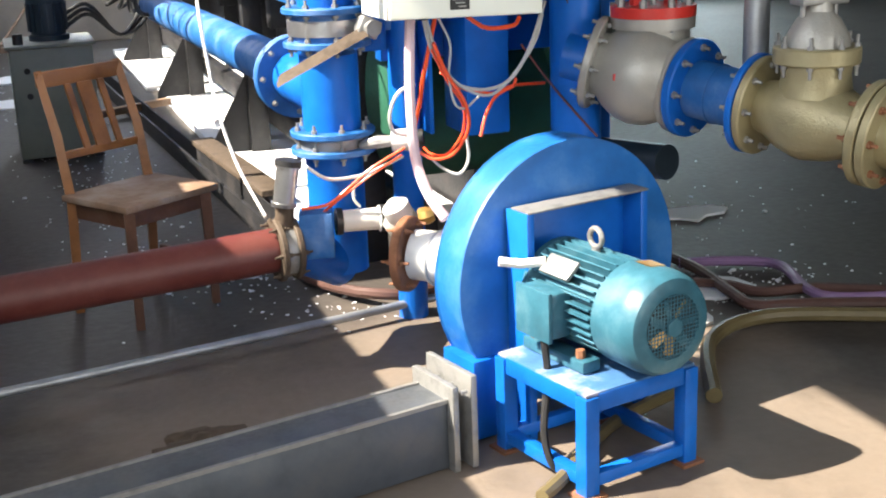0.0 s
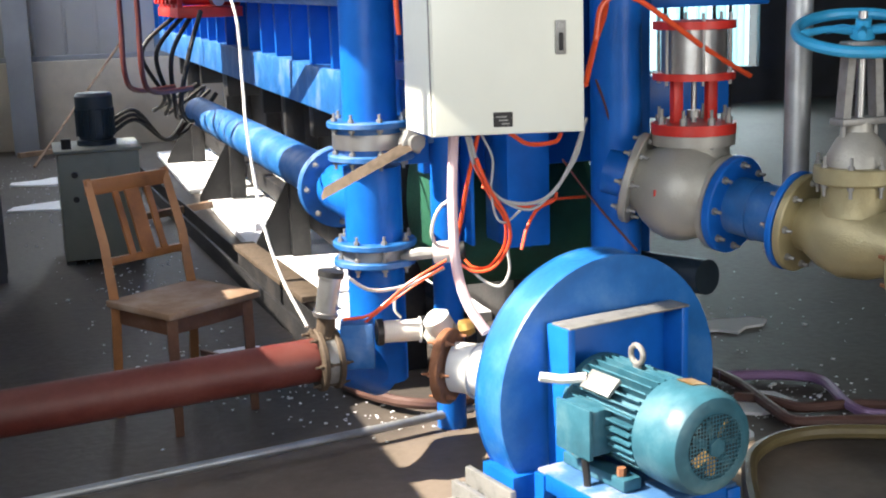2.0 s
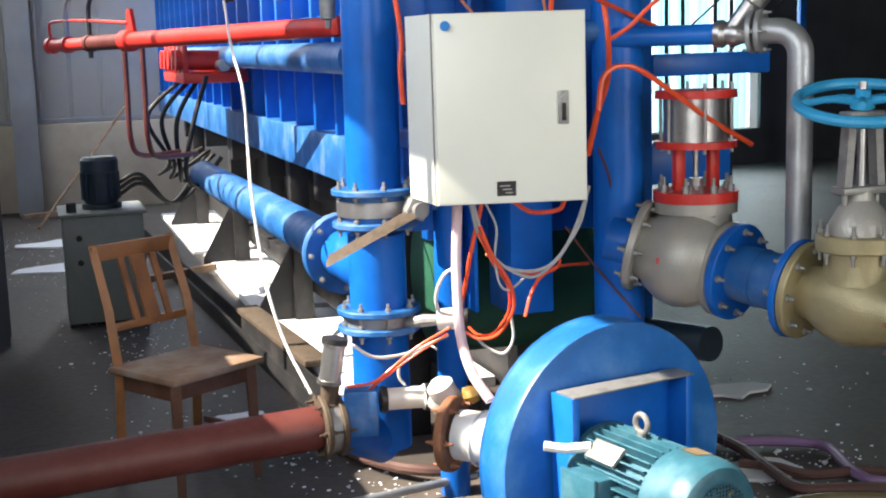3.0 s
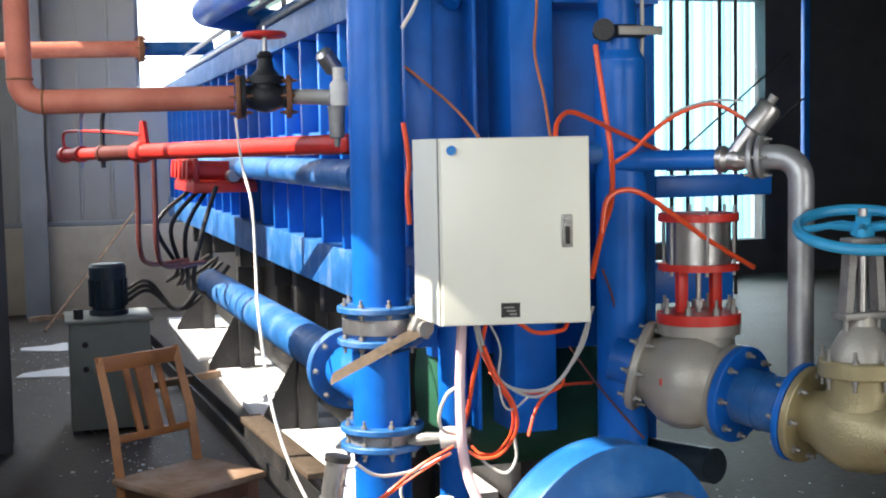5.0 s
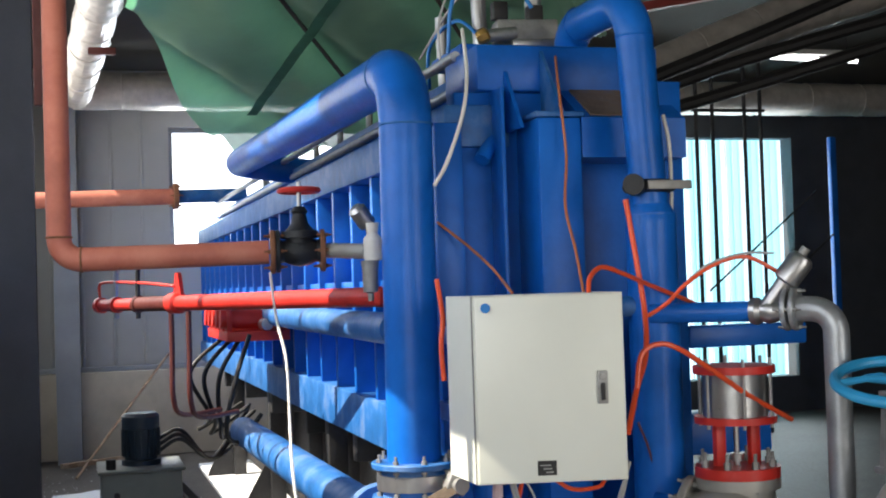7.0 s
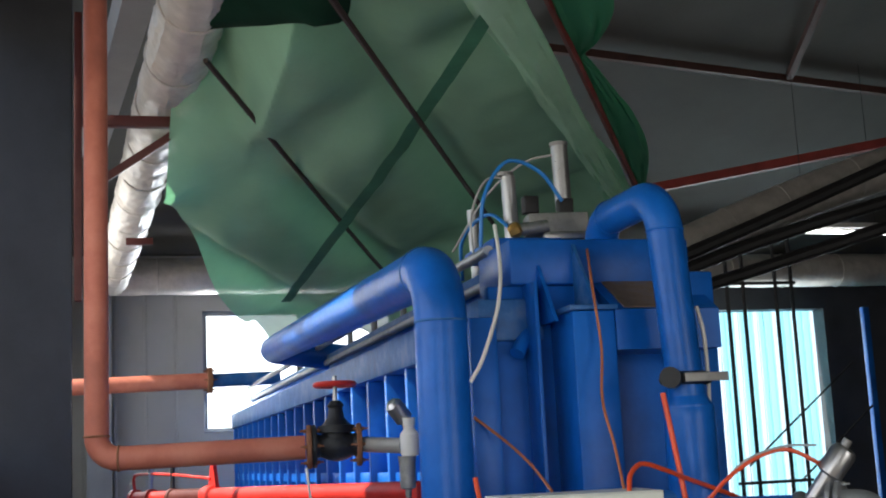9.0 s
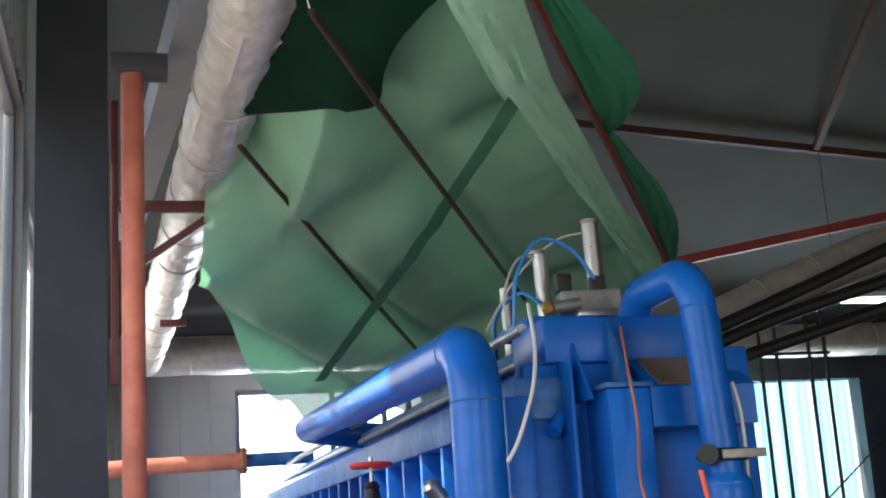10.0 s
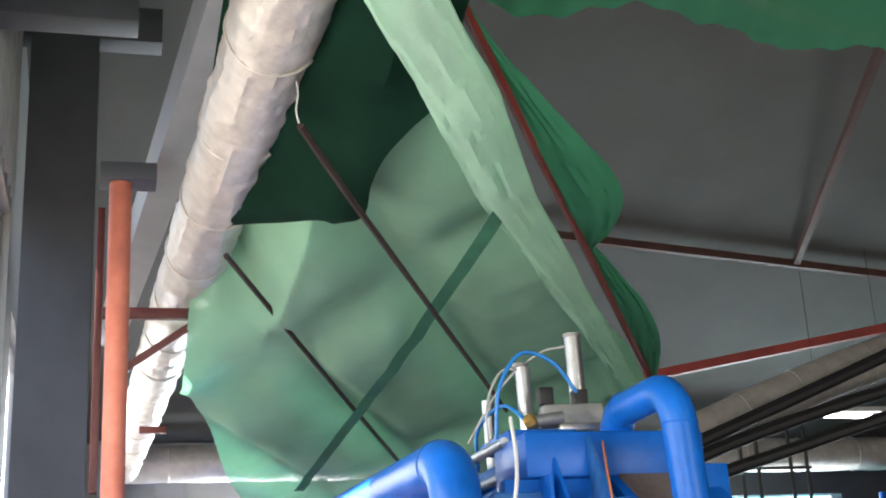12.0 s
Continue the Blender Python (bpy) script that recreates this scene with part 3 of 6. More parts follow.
def floor_channel():
    a, b = Vector((0.88, 12.5, 0.0)), Vector((1.27, 5.0, 0.0))
    d = (b - a).normalized()
    s = Vector((-d.y, d.x, 0))
    w = s * 0.055
    h = Vector((0, 0, 0.1))
    e, f = w * 0.8, Vector((0, 0, 0.012))
    single("floor_channel", prism(B(), [a - w, a + w, a + w + h, a + e + h, a + e + f, a - e + f, a - e + h, a - w + h], b - a), BLACK, "dark rusty steel channel lying along the floor", "channel")


floor_channel()
single("timber_plank", box(B(), (1.3, 6.4, 0.118), (0.13, 1.5, 0.032), pose(0, 0, 0, 0, 0, 4), 0.004), GRIME, "grey-brown dusty plank lying on the steel channel", "timber")
for k, (x0, y0, x1, y1) in enumerate(((1.36, 5.3, 2.15, 7.3), (1.34, 7.45, 2.15, 9.8), (1.28, 10.0, 2.1, 12.6))):
    single("foam_sheet", span(B(), (x0, y0, 0.0), (x1, y1, 0.05), 0.006), FOAM, "white foam sheet lying under the machine", "foam sheet", "foam sheets under the machine")

# ---------- blue pipework ----------
P1 = Vector((1.185, 3.8, 0))
R1 = 0.097


def riser():
    top = thing("inlet_riser_pipe", (*P1.xy, 0.2), "blue flanged steel riser pipe with butterfly valve", "pipe")
    path = bend((*P1.xy, 1.14), (P1.x + 0.005, P1.y, 2.5), (1.2, 8.25, 2.63), 0.2, 16)
    path = path[:-1] + bend(path[-2], (1.2, 8.3, 2.63), (1.75, 8.3, 2.56), 0.1, 8)[1:]
    part("riser", tube(B(), path, [R1 - 0.006] * len(path), 32), BLUE, top)
    for q, d in ((path[1], (0, 0, 1)), (path[17], (0, 1, 0.03))):
        part("weld_bead", torus(B(), q, d, R1 - 0.006, 0.004, 32, 6), BLUE_DUSTY, top)
    part("tee", cyl(cyl(B(), (*P1.xy, 0.77), (*P1.xy, 1.02), R1, seg=32), (P1.x, P1.y, 0.89), (P1.x - 0.015, P1.y + 0.4, 0.89), R1 * 0.95, seg=32), BLUE, top)
    part("foot", cyl(cyl(B(), (*P1.xy, 0.28), (*P1.xy, 0.69), R1, seg=32), (*P1.xy, 0.3), (P1.x - 0.2, P1.y - 0.12, 0.42), 0.085, seg=28), BLUE, top)
    part("long_pipe", cyl(B(), (P1.x - 0.015, P1.y + 0.44, 0.89), (1.12, 7.75, 0.875), 0.088, seg=32), BLUE_DUSTY, top)
    for z in (1.165, 1.055):
        flange(top, BLUE_DUSTY, ZINC, (*P1.xy, z), (0, 0, 1), 0.145)
    part("valve_body", cyl(B(), (*P1.xy, 1.065), (*P1.xy, 1.155), 0.115), BLUE_DUSTY, top)
    part("valve_collar", cyl(B(), (*P1.xy, 1.085), (*P1.xy, 1.135), 0.128), STEEL, top)
    for z in (0.76, 0.70):
        flange(top, BLUE_DUSTY, ZINC, (*P1.xy, z), (0, 0, 1), 0.142)
    part("gasket", cyl(B(), (*P1.xy, 0.705), (*P1.xy, 0.755), 0.115), ZINC, top)
    for y in (4.215, 4.25):
        flange(top, BLUE_DUSTY, ZINC, (P1.x - 0.015, y, 0.89), (0, 1, 0), 0.15)
    # lever
    lever = part("lever", prism(B(), [(1.28, 3.58, 1.1), (1.29, 3.6, 1.125), (0.97, 3.56, 0.985), (0.955, 3.55, 0.96)], (0.0, 0.012, 0.012)), GRIME, top, "worn rusty steel valve lever")
    part("lever_hub", cyl(box(B(), (1.275, 3.62, 1.115), (0.07, 0.05, 0.06), pose(0, 0, 0, 0, 25, 0), 0.008), (1.27, 3.7, 1.11), (1.28, 3.57, 1.115), 0.025), ZINC, lever)


riser()

P2 = Vector((1.97, 3.56, 0))


def steam_riser():
    top = thing("steam_riser_pipe", (*P2.xy, 0.0), "blue steam riser pipe with clamp and elbow", "pipe")
    part("lower_pipe", cyl(B(), (*P2.xy, 0.0), (*P2.xy, 1.98), 0.085, seg=32), BLUE, top)
    goose = [(P2.x, P2.y, 1.98)] + bend((P2.x - 0.005, P2.y, 2.1), (1.925, 3.56, 2.71), (1.905, 3.98, 2.7), 0.13)[1:-1] + bend((1.91, 3.8, 2.705), (1.907, 4.06, 2.7), (1.905, 4.07, 2.45), 0.11)[1:]
    part("upper_pipe", tube(B(), goose, 0.063, 28), BLUE, top)
    for q, d in ((goose[1], (0, 0, 1)), (goose[12], (0, 1, 0))):
        part("weld_bead", torus(B(), q, d, 0.063, 0.0035, 28, 6), BLUE, top)
    part("reducer", lathe(B(), (P2.x, P2.y, 1.94), (0, 0, 1), [(0.086, 0), (0.086, 0.03), (0.066, 0.07)]), BLUE, top)
    part("clamp", torus(B(), (P2.x, P2.y, 2.07), (0, 0, 1), 0.07, 0.022, 32, 8), CASTIRON, top, "dark iron pipe clamp")
    part("clamp_lug", cyl(B(), (1.86, 3.45, 2.07), (1.9, 3.52, 2.07), 0.035), CASTIRON, top)
    part("clamp_screw", box(B(), (2.0, 3.47, 2.07), (0.16, 0.012, 0.03), None, 0.003), ZINC, top)


steam_riser()


def machine_post():
    single("square_post", span(B(), (2.02, 3.72, 0.0), (2.18, 3.84, 1.62), 0.01), BLUE, "blue square steel post beside the machine", "post")


machine_post()

# ---------- cabinet ----------
def cabinet():
    z0, z1 = 1.18, 1.725
    top = thing("control_cabinet", (1.4, 3.3, z0), "pale cream steel control cabinet with closed door", "cabinet")
    f1, f2 = Vector((1.205, 3.17)), Vector((1.632, 3.07))
    b1, b2 = Vector((1.2, 3.42)), Vector((1.7, 3.42))
    part("body", prism(B(), [(*f1, z0), (*f2, z0), (*b2, z0), (*b1, z0)], (0, 0, z1 - z0)), CREAM, top)
    d = (f2 - f1).normalized()
    nrm = Vector((d.y, -d.x))
    m = Matrix(((d.x, -nrm.x, 0, 0), (d.y, -nrm.y, 0, 0), (0, 0, 1, 0), (0, 0, 0, 1)))
    mid = (f1 + f2) / 2 + nrm * 0.011
    w = (f2 - f1).length
    door = part("door", box(B(), (*mid, (z0 + z1) / 2), (w - 0.006, 0.018, z1 - z0 - 0.006), m, 0.004), CREAM, top)

    def on(u, z, dep):
        q = f1 + d * u + nrm * (0.02 + dep)
        return (*q, z)

    part("lock_plate", box(B(), on(w - 0.07, 1.452, 0.004), (0.03, 0.008, 0.095), m, 0.002), ZINC, door, "chrome swing-handle lock")
    part("lock_lever", box(B(), on(w - 0.07, 1.44, 0.012), (0.012, 0.01, 0.05), m, 0.002), RUBBER, door)
    part("lock_button", cyl(B(), on(w - 0.07, 1.483, 0.004), on(w - 0.07, 1.483, 0.014), 0.008), STEEL, door)
    part("indicator", cyl(B(), on(0.035, 1.69, 0.0), on(0.035, 1.69, 0.01), 0.014), AIRBLUE, door, "round blue indicator badge")
    plate = part("name_plate", box(B(), on(0.2, 1.225, 0.001), (0.055, 0.004, 0.042), m), RUBBER, door, "small black maker's plate")
    for k in range(3):
        part("plate_bar", box(B(), on(0.195 + 0.006 * k, 1.233 - 0.01 * k, 0.004), (0.03 - 0.004 * k, 0.003, 0.004), m), ZINC, plate)
    part("door_seam", box(B(), (*(b1 * 0.02 + f1 * 0.98 - Vector((0.002, 0))), (z0 + z1) / 2), (0.004, 0.004, z1 - z0)), ZINC, top)
    part("mounting_bracket", span(B(), (1.3, 3.42, 1.3), (1.36, 3.94, 1.36), 0.004), BLUE, top)
    part("mounting_bracket", span(B(), (1.3, 3.42, 1.56), (1.36, 3.94, 1.62), 0.004), BLUE, top)


cabinet()

# ---------- valve line ----------
VA, VB = Vector((2.04, 3.62, 0.945)), Vector((2.50, 2.66, 0.81))
VD = (VB - VA).normalized()


def on_line(s):
    return VA + VD * s


def check_valve():
    top = thing("pneumatic_globe_valve", on_line(0.2), "silver cast globe valve with red pneumatic actuator", "valve")
    inlet = Vector((1.99, 3.45, 0.965))
    axis = (on_line(0.4) - inlet).normalized()
    reach = (on_line(0.4) - inlet).length
    part("body", lathe(B(), inlet, axis, [(r, s * reach) for r, s in ((0.1, 0.03), (0.103, 0.1), (0.13, 0.2), (0.157, 0.36), (0.166, 0.52), (0.156, 0.7), (0.125, 0.88), (0.118, 0.98))]), SILVER, top)
    flange(top, SILVER, ZINC, inlet, axis, 0.152, 0.026)
    flange(top, SILVER, ZINC, on_line(0.4), VD, 0.155, 0.026)
    c = on_line(0.275)
    part("neck", cyl(B(), c + Vector((0, 0, 0.08)), c + Vector((0, 0, 0.185)), 0.118), SILVER, top)
    part("body_flange", cyl(B(), c + Vector((0, 0, 0.165)), c + Vector((0, 0, 0.2)), 0.135), SILVER, top)
    base = part("actuator_base", cyl(B(), c + Vector((0, 0, 0.201)), c + Vector((0, 0, 0.235)), 0.137), RED, top)
    bolts(top, ZINC, c + Vector((0, 0, 0.22)), (0, 0, 1), 0.115, 8, 0.012, 0.075)
    for sx in (-1, 1):
        part("yoke_leg", box(B(), c + Vector((sx * 0.057, -0.01 * sx, 0.305)), (0.035, 0.03, 0.14), None, 0.004), RED, top)
    part("stem", cyl(cyl(B(), c + Vector((0, 0, 0.23)), c + Vector((0, 0, 0.38)), 0.009), c + Vector((0, 0, 0.25)), c + Vector((0, 0, 0.275)), 0.022), STEEL, top)
    part("lower_cap", cyl(B(), c + Vector((0, 0, 0.375)), c + Vector((0, 0, 0.397)), 0.132), RED, top)
    part("cylinder", cyl(B(), c + Vector((0, 0, 0.397)), c + Vector((0, 0, 0.535)), 0.105, seg=36), STEEL, top, "brushed steel air cylinder")
    part("upper_cap", cyl(B(), c + Vector((0, 0, 0.535)), c + Vector((0, 0, 0.56)), 0.132), RED, top)
    for k in range(6):
        a = k * math.pi / 3 + 0.25
        p = c + Vector((0.118 * math.cos(a), 0.118 * math.sin(a), 0))
        part("tie_rod", cyl(B(), p + Vector((0, 0, 0.36)), p + Vector((0, 0, 0.585)), 0.006, seg=10), STEEL, top)
    # cast marks
    side = Vector((axis.y, -axis.x, 0)).normalized()
    for k in range(4):
        q = inlet + axis * (0.1 + 0.018 * k) + side * 0.153 + Vector((0, 0, 0.0))
        part("cast_mark", box(B(), q, (0.008, 0.006, 0.02)), RED, top)
    for k in range(2):
        q = inlet + axis * (0.11 + 0.018 * k) + side * 0.146 + Vector((0, 0, -0.04))
        part("cast_mark", box(B(), q, (0.008, 0.006, 0.016)), RED, top)
    stub = thing("branch_pipe", inlet - axis * 0.05, "short blue pipe joining the valve to the machine", "pipe")
    part("pipe", cyl(B(), inlet - axis * 0.1, inlet - axis * 0.016, 0.075), BLUE, stub)


check_valve()


def spool():
    top = thing("flanged_spool_pipe", on_line(0.53), "short blue flanged pipe spool between two valves", "pipe")
    part("pipe", cyl(B(), on_line(0.43), on_line(0.66), 0.092), BLUE_DUSTY, top)
    part("weld_bead", torus(B(), on_line(0.53), VD, 0.092, 0.004, 28, 6), BLUE_DUSTY, top)
    flange(top, BLUE, ZINC, on_line(0.432), VD, 0.158, 0.03)
    flange(top, BLUE, ZINC, on_line(0.655), VD, 0.155, 0.022)


spool()


def gate_valve_large():
    top = thing("handwheel_gate_valve", on_line(0.85), "bronze-painted gate valve with light blue handwheel", "valve")
    c = on_line(0.86)
    part("body", lathe(B(), on_line(0.69), VD, [(0.08, 0), (0.085, 0.03), (0.115, 0.09), (0.13, 0.16), (0.115, 0.24), (0.085, 0.31), (0.08, 0.34)]), GOLD, top)
    flange(top, GOLD, ZINC, on_line(0.682), VD, 0.152, 0.026)
    flange(top, GOLD, RUST, on_line(1.05), VD, 0.155, 0.03)
    up = Vector((0, 0, 1))
    part("neck", lathe(B(), c + up * 0.07, up, [(0.11, 0), (0.1, 0.06), (0.105, 0.1)]), GOLD, top)
    part("bonnet_flange", lathe(B(), c + up * 0.165, up, [(0.122, 0), (0.126, 0.005), (0.126, 0.045), (0.122, 0.05)]), GOLD, top, "rust-streaked bonnet flange")
    bolts(top, ZINC, c + up * 0.19, up, 0.113, 8, 0.01, 0.07)
    part("bonnet", lathe(B(), c + up * 0.215, up, [(0.095, 0), (0.09, 0.03), (0.065, 0.075), (0.04, 0.1), (0.035, 0.13)]), SILVER, top)
    part("gland_flange", box(B(), c + up * 0.345, (0.16, 0.07, 0.022), None, 0.006), ZINC, top)
    for sx in (-1, 1):
        part("yoke_arm", prism(B(), [tuple(c + Vector((sx * 0.07, -0.02, 0.35))), tuple(c + Vector((sx * 0.045, -0.02, 0.35))), tuple(c + Vector((sx * 0.03, -0.02, 0.56))), tuple(c + Vector((sx * 0.055, -0.02, 0.56)))], (0, 0.04, 0)), ZINC, top)
        part("eye_bolt", cyl(B(), c + Vector((sx * 0.055, 0, 0.3)), c + Vector((sx * 0.055, 0, 0.37)), 0.009, seg=10), ZINC, top)
    part("yoke_head", box(B(), c + up * 0.565, (0.12, 0.06, 0.02), None, 0.005), ZINC, top)
    part("stem", cyl(B(), c + up * 0.33, c + up * 0.66, 0.013), STEEL, top)
    h = c + up * 0.6
    up = Vector((-0.12, -0.24, 1)).normalized()
    wheel = part("handwheel", torus(B(), h, up, 0.185, 0.017, 44, 10), SKYBLUE, top, "light blue painted handwheel")
    part("hub", lathe(B(), h - up * 0.015, up, [(0.035, 0), (0.035, 0.03), (0.022, 0.035), (0.022, 0.055)]), SKYBLUE, wheel)
    for k in range(5):
        a = 2 * math.pi * k / 5 + 0.3
        e = Vector((math.cos(a), math.sin(a), 0))
        part("spoke", tube(B(), [h + e * 0.03 + up * 0.005, h + e * 0.1 + up * 0.012, h + e * 0.175], [0.013, 0.01, 0.012], 8), SKYBLUE, wheel)
    part("outlet_pipe", tube(B(), [on_line(1.07), on_line(1.3), on_line(1.5) + Vector((0, 0, -0.05))], 0.09, 24), GOLD, top)
    flange(top, GOLD, RUST, on_line(1.085), VD, 0.155, 0.028)


gate_valve_large()


def drain_branch():
    top = thing("steam_branch_pipe", (2.1, 3.4, 1.6), "blue branch pipe leading to a silver drain pipe", "pipe")
    part("blue_pipe", cyl(B(), (1.93, 3.5, 1.645), (2.21, 3.28, 1.645), 0.033), BLUE, top)
    part("back_pipe", cyl(B(), (1.75, 3.6, 1.67), (1.95, 3.55, 1.67), 0.035), BLUE_DUSTY, top)
    pts = bend((2.29, 3.19, 1.65), (2.365, 3.1, 1.65), (2.365, 3.1, 0.93), 0.075)
    part("silver_pipe", tube(B(), pts, 0.04, 24), GALV, top, "silver-painted drain pipe")
    flange(top, GALV, ZINC, (2.285, 3.195, 1.65), (0.65, -0.76, 0), 0.068, 0.016, 4)
    flange(top, GALV, ZINC, (2.268, 3.215, 1.65), (0.65, -0.76, 0), 0.068, 0.016, 4)
    part("weld_collar", torus(B(), (2.365, 3.1, 0.925), (0, 0, 1), 0.042, 0.006, 24, 6), BLUE_DUSTY, top)
    v = thing("angle_seat_valve", (2.23, 3.25, 1.62), "stainless angle seat valve with tilted actuator", "valve")
    part("body", lathe(B(), (2.19, 3.3, 1.645), (0.65, -0.76, 0), [(0.042, 0), (0.045, 0.02), (0.034, 0.035), (0.04, 0.06), (0.034, 0.08), (0.03, 0.1)]), STEEL, v)
    part("bonnet", cyl(B(), (2.215, 3.26, 1.65), (2.27, 3.22, 1.745), 0.026), STEEL, v)
    part("actuator", lathe(B(), (2.265, 3.224, 1.735), (0.5, -0.36, 0.79), [(0.03, 0), (0.042, 0.008), (0.042, 0.085), (0.034, 0.1), (0.02, 0.105)]), STEEL, v)
    part("indicator", cyl(B(), (2.31, 3.19, 1.82), (2.322, 3.181, 1.842), 0.015), ZINC, v)


drain_branch()

# ---------- fan ----------
FN = Vector((0.22, -0.975, 0)).normalized()
FU = Vector((0.975, 0.22, 0)).normalized()
FC = Vector((1.655, 2.93, 0.505))
FH = Vector((1.658, 2.94, 0.441))


def fan():
    top = thing("centrifugal_fan", (*FC.xy, 0), "blue round centrifugal fan housing with square bearing plate", "fan")
    part("housing", lathe(B(), FH - FN * 0.14, FN, [(0.373, 0), (0.391, 0.005), (0.395, 0.01), (0.39, 0.016), (0.39, 0.124), (0.395, 0.13), (0.392, 0.137), (0.378, 0.14)], 72), FANBLUE, top)
    part("bearing_plate", box(B(), FC + FN * 0.012 + Vector((0, 0, -0.11)), (0.36, 0.02, 0.56), pose(0, 0, 0, 0, 0, math.degrees(math.atan2(FU.y, FU.x))), 0.003), BLUE, top)
    m = pose(0, 0, 0, 0, 0, math.degrees(math.atan2(FU.y, FU.x)))
    for s in (-1.2, 1):
        part("plate_post", box(B(), FC + FU * (0.185 * s) + FN * 0.05 + Vector((0, 0, -0.165)), (0.025, 0.1, 0.67), m, 0.003), BLUE, top)
    part("top_angle", box(B(), FC - FU * 0.015 + FN * 0.06 + Vector((0, 0, 0.173)), (0.43, 0.085, 0.006), m, 0.002), ZINC, top, "bare ground steel angle edge")
    part("inlet_spigot", tube(B(), [(1.5, 3.12, 0.44), (1.4, 3.19, 0.445), (1.29, 3.29, 0.45)], [0.09, 0.08, 0.078], 24), WHITE, top, "cloth-wrapped white inlet spigot")
    for k in range(3):
        q = Vector((1.47 - 0.06 * k, 3.14 + 0.05 * k, 0.443))
        part("spigot_strap", torus(B(), q, (-0.75, 0.62 + 0.15 * k, 0.03), 0.083, 0.005, 24, 6), CLEAR, top)
    flange(top, RUST, RUST, (1.272, 3.305, 0.45), (-0.75, 0.66, 0.0), 0.118, 0.03, 6, "rusty inlet flange")
    part("skirt", box(B(), FC - FN * 0.08 + Vector((-0.26, -0.07, -0.375)), (0.19, 0.16, 0.24), m, 0.004), BLUE, top)
    part("outlet_frame", box(B(), (1.222, 2.807, 0.14), (0.02, 0.23, 0.27), pose(0, 0, 0, 0, 0, 12.6), 0.003), ZINC, top, "bare angle-iron outlet flange")


fan()


def stand():
    top = thing("motor_stand", (1.6, 2.62, 0), "blue welded angle-iron motor stand", "stand")
    F = Vector((1.455, 2.43, 0))
    m = pose(0, 0, 0, 0, 0, math.degrees(math.atan2(FU.y, FU.x)))
    corners = [F, F + FU * 0.34, F + FU * 0.34 - FN * 0.36, F - FN * 0.36]
    for c in corners:
        part("leg", box(B(), c + Vector((0, 0, 0.14)), (0.045, 0.045, 0.28), m, 0.003), BLUE, top)
        part("foot", box(B(), c + Vector((0, 0, 0.004)), (0.075, 0.075, 0.008), m), RUST, top)
    for k in range(4):
        a, b = corners[k], corners[(k + 1) % 4]
        for z, h in ((0.262, 0.05), (0.045, 0.035)):
            d = b - a
            part("rail", box(B(), (a + b) / 2 + Vector((0, 0, z)), (d.length - 0.046, 0.035, h), pose(0, 0, 0, 0, 0, math.degrees(math.atan2(d.y, d.x))), 0.003), BLUE, top)
    part("top_plate", box(B(), (corners[0] + corners[2]) / 2 + Vector((0, 0, 0.286)), (0.37, 0.39, 0.01), m, 0.002), GRUBBY, top)


stand()


